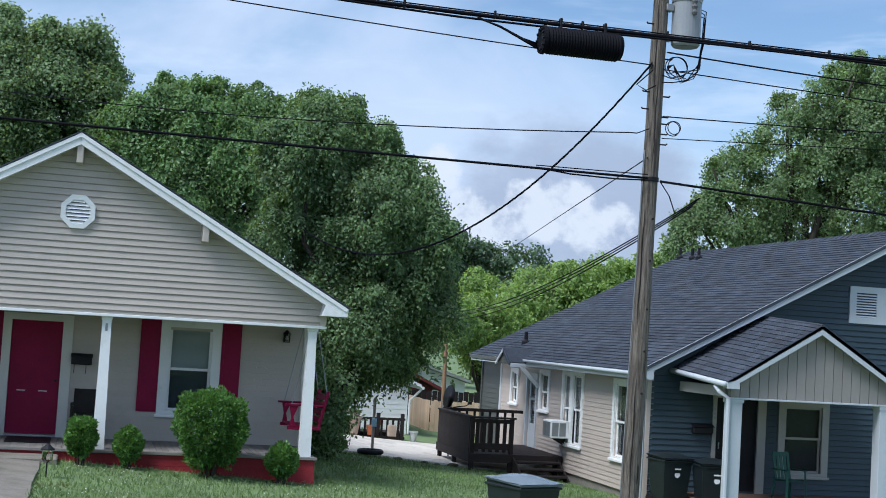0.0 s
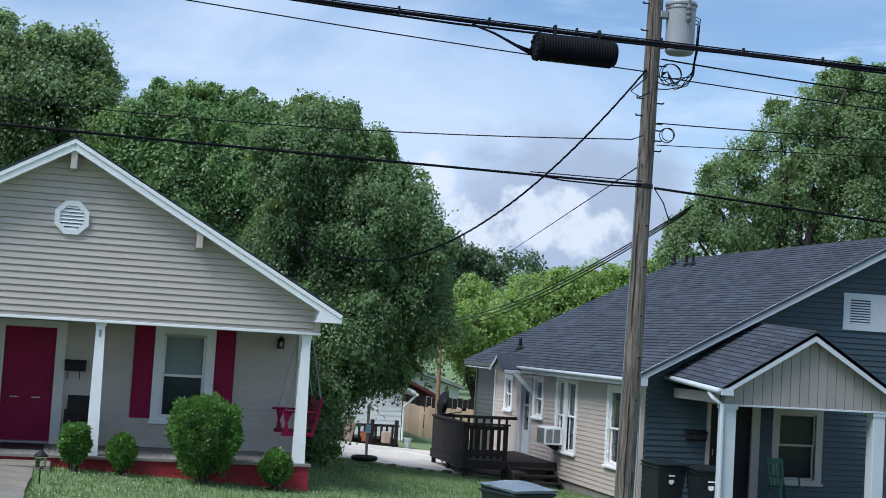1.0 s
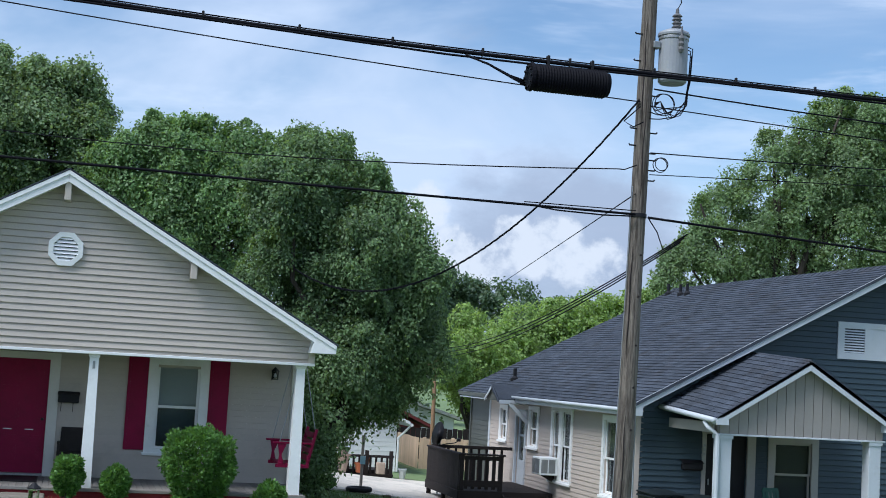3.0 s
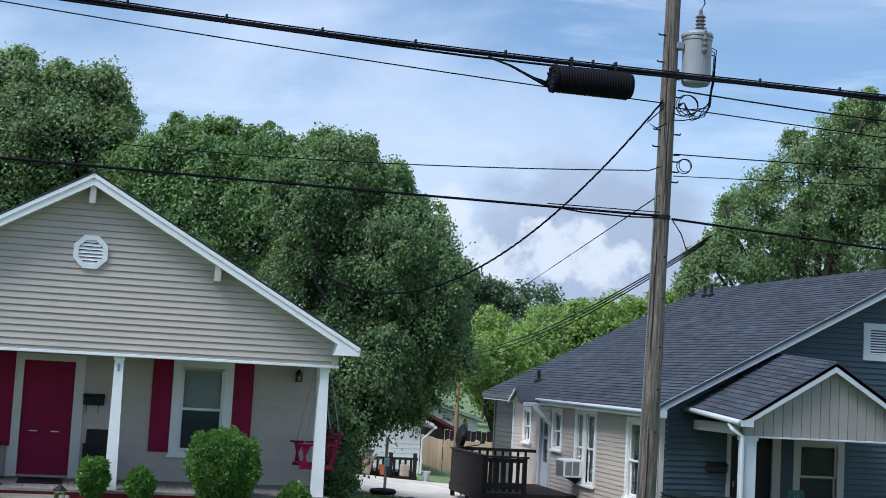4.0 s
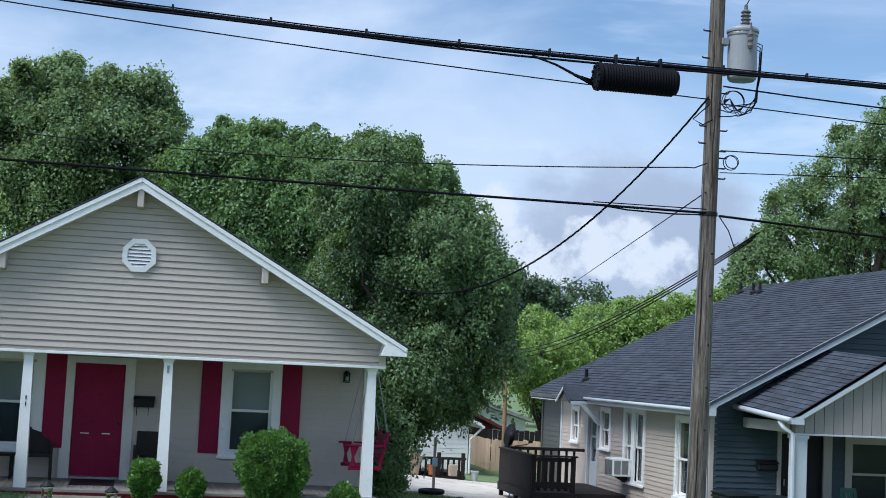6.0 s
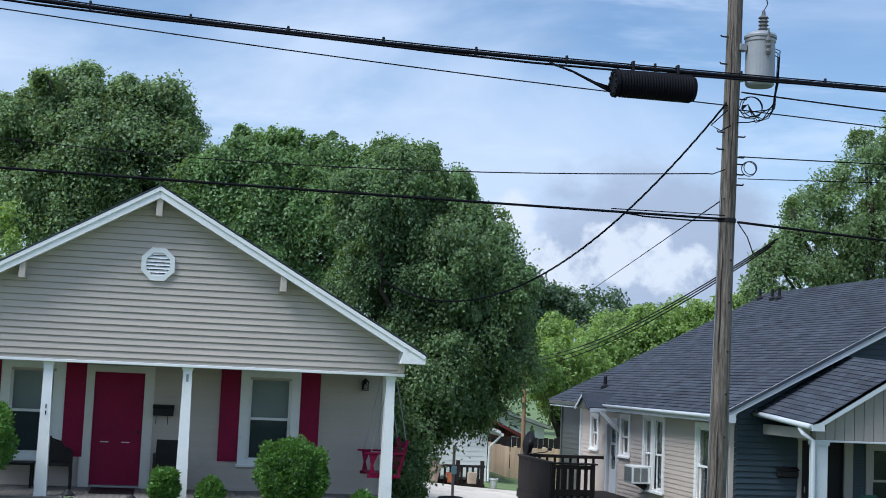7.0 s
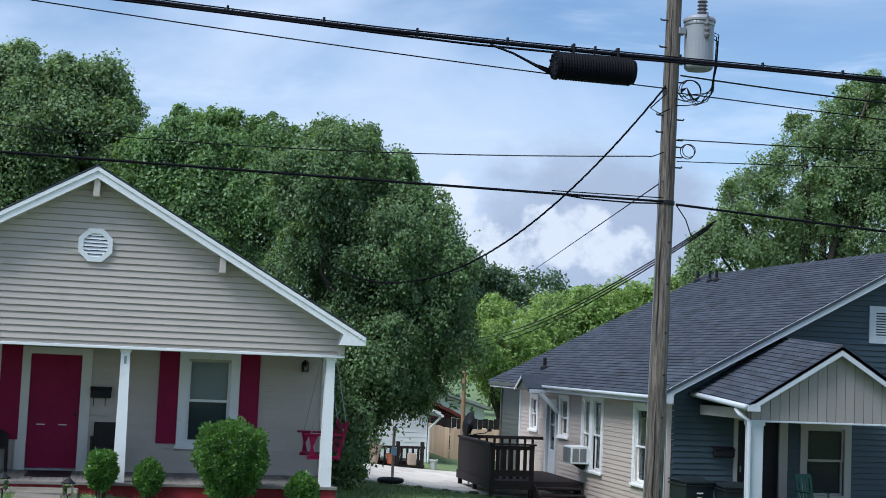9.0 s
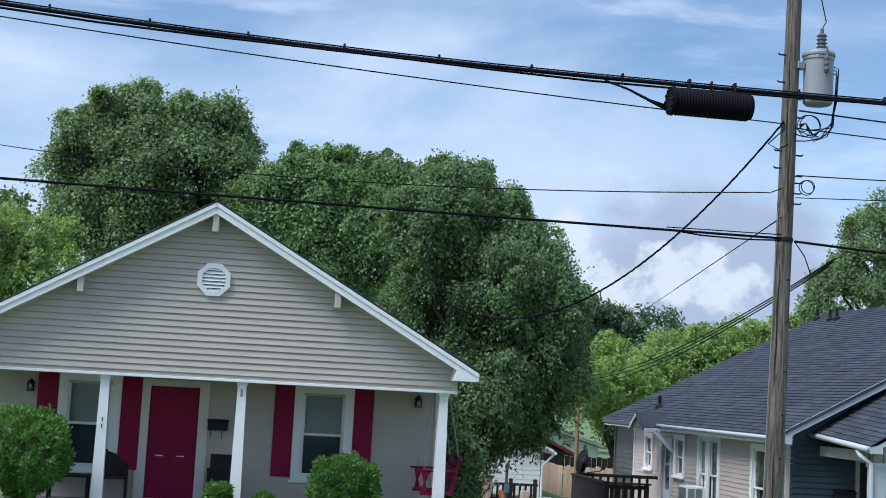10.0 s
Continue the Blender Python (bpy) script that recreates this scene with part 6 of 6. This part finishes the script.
gz = ground_z(7.5, 39)
pot(7.52, 39.0, gz + 0.05, 0.16, 0.32, M_STONE, "pale stone urn on the driveway")
pot(7.52, 39.0, gz + 0.37, 0.22, 0.2, M_STONE, "stacked pale stone bowl on the urn")
pot(7.52, 39.0, gz + 0.57, 0.2, 0.18, M_STONE, "shallow pale stone dish on the bowl")
pot(8.0, 39.0, gz + 0.06, 0.13, 0.28, M_TERRA, "terracotta plant pot by the rail")
pot(8.35, 39.9, -0.24, 0.15, 0.35, M_TERRA, "terracotta plant pot on the planting bed")
pot(7.0, 39.9, -0.24, 0.17, 0.55, M_RED, "red glazed pot on the planting bed")
pot(7.65, 39.9, -0.24, 0.15, 0.75, M_WHITE, "white pot standing on the planting bed")
pot(9.42, 39.6, ground_z(9.42, 39.6) + 0.0, 0.12, 0.30, M_WHITE, "white plastic bucket beside the lane", "bucket", "bucket")
tagged(part("crate", box(8.52, 8.76, 38.95, 39.15, gz + 0.03, gz + 0.36, b=0.02), M_STONE), "pale wooden crate on the driveway", "crate")

post = thing("post", (6.879, 33.200, -0.252), "grey square post standing in the lawn edge", "post")
p0 = Vector((6.879, 33.200, -0.252))
part("shaft", box(p0.x - 0.032, p0.x + 0.032, p0.y - 0.04, p0.y + 0.024, p0.z - 0.15, p0.z + 1.30, b=0.01), M_BLOCK, post)
part("sign", box(p0.x - 0.06, p0.x + 0.07, p0.y - 0.06, p0.y - 0.04, p0.z + 0.60, p0.z + 0.80, b=0.006), mat("pale_blue_board", (0.25, 0.42, 0.52), 0.5, 0.1), post, "small pale blue board")
tr = Vector((6.655, 32.300, -0.228))
bm = bmesh.new()
ringp = [(tr.x + 0.26 * math.cos(a), tr.y + 0.26 * math.sin(a), tr.z + 0.05) for a in [2 * math.pi * k / 24 for k in range(25)]]
tagged(part("tyre", tube(ringp, 0.06, 10, bm), M_BLACK, smooth=True), "old black tyre lying in the grass", "tyre")

# clods and stones along the lane's edge
rnd = random.Random(9)
for x, y in ((7.35, 32.4), (8.05, 32.5), (8.3, 32.3), (8.75, 32.55)):
    bm = bmesh.new()
    bmesh.ops.create_icosphere(bm, subdivisions=2, radius=rnd.uniform(0.05, 0.10))
    for q in bm.verts:
        q.co = Vector((q.co.x * 1.5, q.co.y, q.co.z * 0.6)) * (1 + 0.5 * noise.noise(q.co * 9 + Vector((x * 5, 0, 0))))
        q.co += Vector((x, y, ground_z(x, y) + 0.03))
    tagged(part("clod", bm, M_SOIL, smooth=True), "dark clod of soil at the lane's edge", "soil clod", "soil clods")

# garden lanterns by the walk
for x, y in ((-0.47, 21.6), (-1.41, 21.6)):
    z = ground_z(x, y)
    t = thing("path_light", (x, y, z), "small dark garden path light on a spike", "lamp", "path lights")
    part("spike", tube([(x, y, z - 0.08), (x, y, z + 0.22)], 0.012, 6), M_BLACK, t)
    part("shade", lathe(x, y, [(0.05, z + 0.22), (0.08, z + 0.25), (0.08, z + 0.38), (0.04, z + 0.40)], 12), M_CLEAR, t)
    part("cap", lathe(x, y, [(0.105, z + 0.40), (0.105, z + 0.415), (0.03, z + 0.48), (0.005, z + 0.50)], 12), M_BLACK, t)
step = tagged(part("doorstep", box(-1.9, -0.35, 23.35, 24.08, 0.05, 0.30, b=0.02), M_WALK), "worn concrete step up to the porch", "step", kind="structure")

# ---- floor planks of the porch ----
pw = 0.105
first = None
for k in range(int((H1R - H1L) / pw)):
    x = H1L + k * pw
    if first is None:
        bm = box(x + 0.003, x + pw - 0.003, HF, HB, FLOOR - 0.03, FLOOR)
        first = part("plank", bm, M_PLANK, house)
    else:
        share(first, house, (k * pw, 0, 0))

# ---- grass ----
r = np.random.RandomState(77)
n = 90000
gx, gy = r.uniform(-5, 13.5, n), 18.5 + 16.5 * r.rand(n) ** 1.2
ok = ~((gx > -1.30) & (gx < -0.65) & (gy < 23.3)) & ~((gx < 4.0) & (gy > 24.1)) & ~((gx > 11.4) & (gy > 27)) & ~((gy > 32.5 + 0.25 * np.sin(gx * 2)) & (gx > 3.6)) & ~((gx > 12.0) & (gy > 24.5))
gx, gy = gx[ok], gy[ok]
gz = np.array([ground_z(a, b) + 0.03 * noise.noise((a * 0.3, b * 0.3, 0)) for a, b in zip(gx, gy)]) - 0.012
n = len(gx)
h = 0.035 + 0.05 * r.rand(n) ** 2
ang = r.uniform(0, 2 * math.pi, n)
wd = 0.008 + 0.008 * r.rand(n)
v = np.stack([np.stack([gx - wd * np.cos(ang), gy - wd * np.sin(ang), gz], 1), np.stack([gx + wd * np.cos(ang), gy + wd * np.sin(ang), gz], 1),
              np.stack([gx + r.normal(size=n) * 0.025, gy + r.normal(size=n) * 0.025, gz + h + 0.012], 1)], 1).reshape(-1, 3)
tagged(raw("grass", v, np.arange(n * 3).reshape(-1, 3).tolist(), M_BLADE), "short green lawn grass with dry patches", "grass", kind="stuff")
sel = r.choice(n, 1800, replace=False)
sel = sel[(gx[sel] < 6) & (gy[sel] < 24)]
sel = sel[np.sin(gx[sel] * 2.1) + np.sin(gy[sel] * 1.7 + gx[sel]) > 0.1]
q = np.stack([gx[sel], gy[sel], gz[sel] + 0.06], 1)
v = np.stack([q + np.array(o) * 0.008 for o in ((1, 0, 0), (0, 0.6, 0.8), (-1, 0, 0), (0, -0.6, -0.8))], 1).reshape(-1, 3)
tagged(raw("clover", v, np.arange(len(sel) * 4).reshape(-1, 4).tolist(), M_CLOVER), "tiny white clover heads in the lawn", "flowers", kind="stuff")
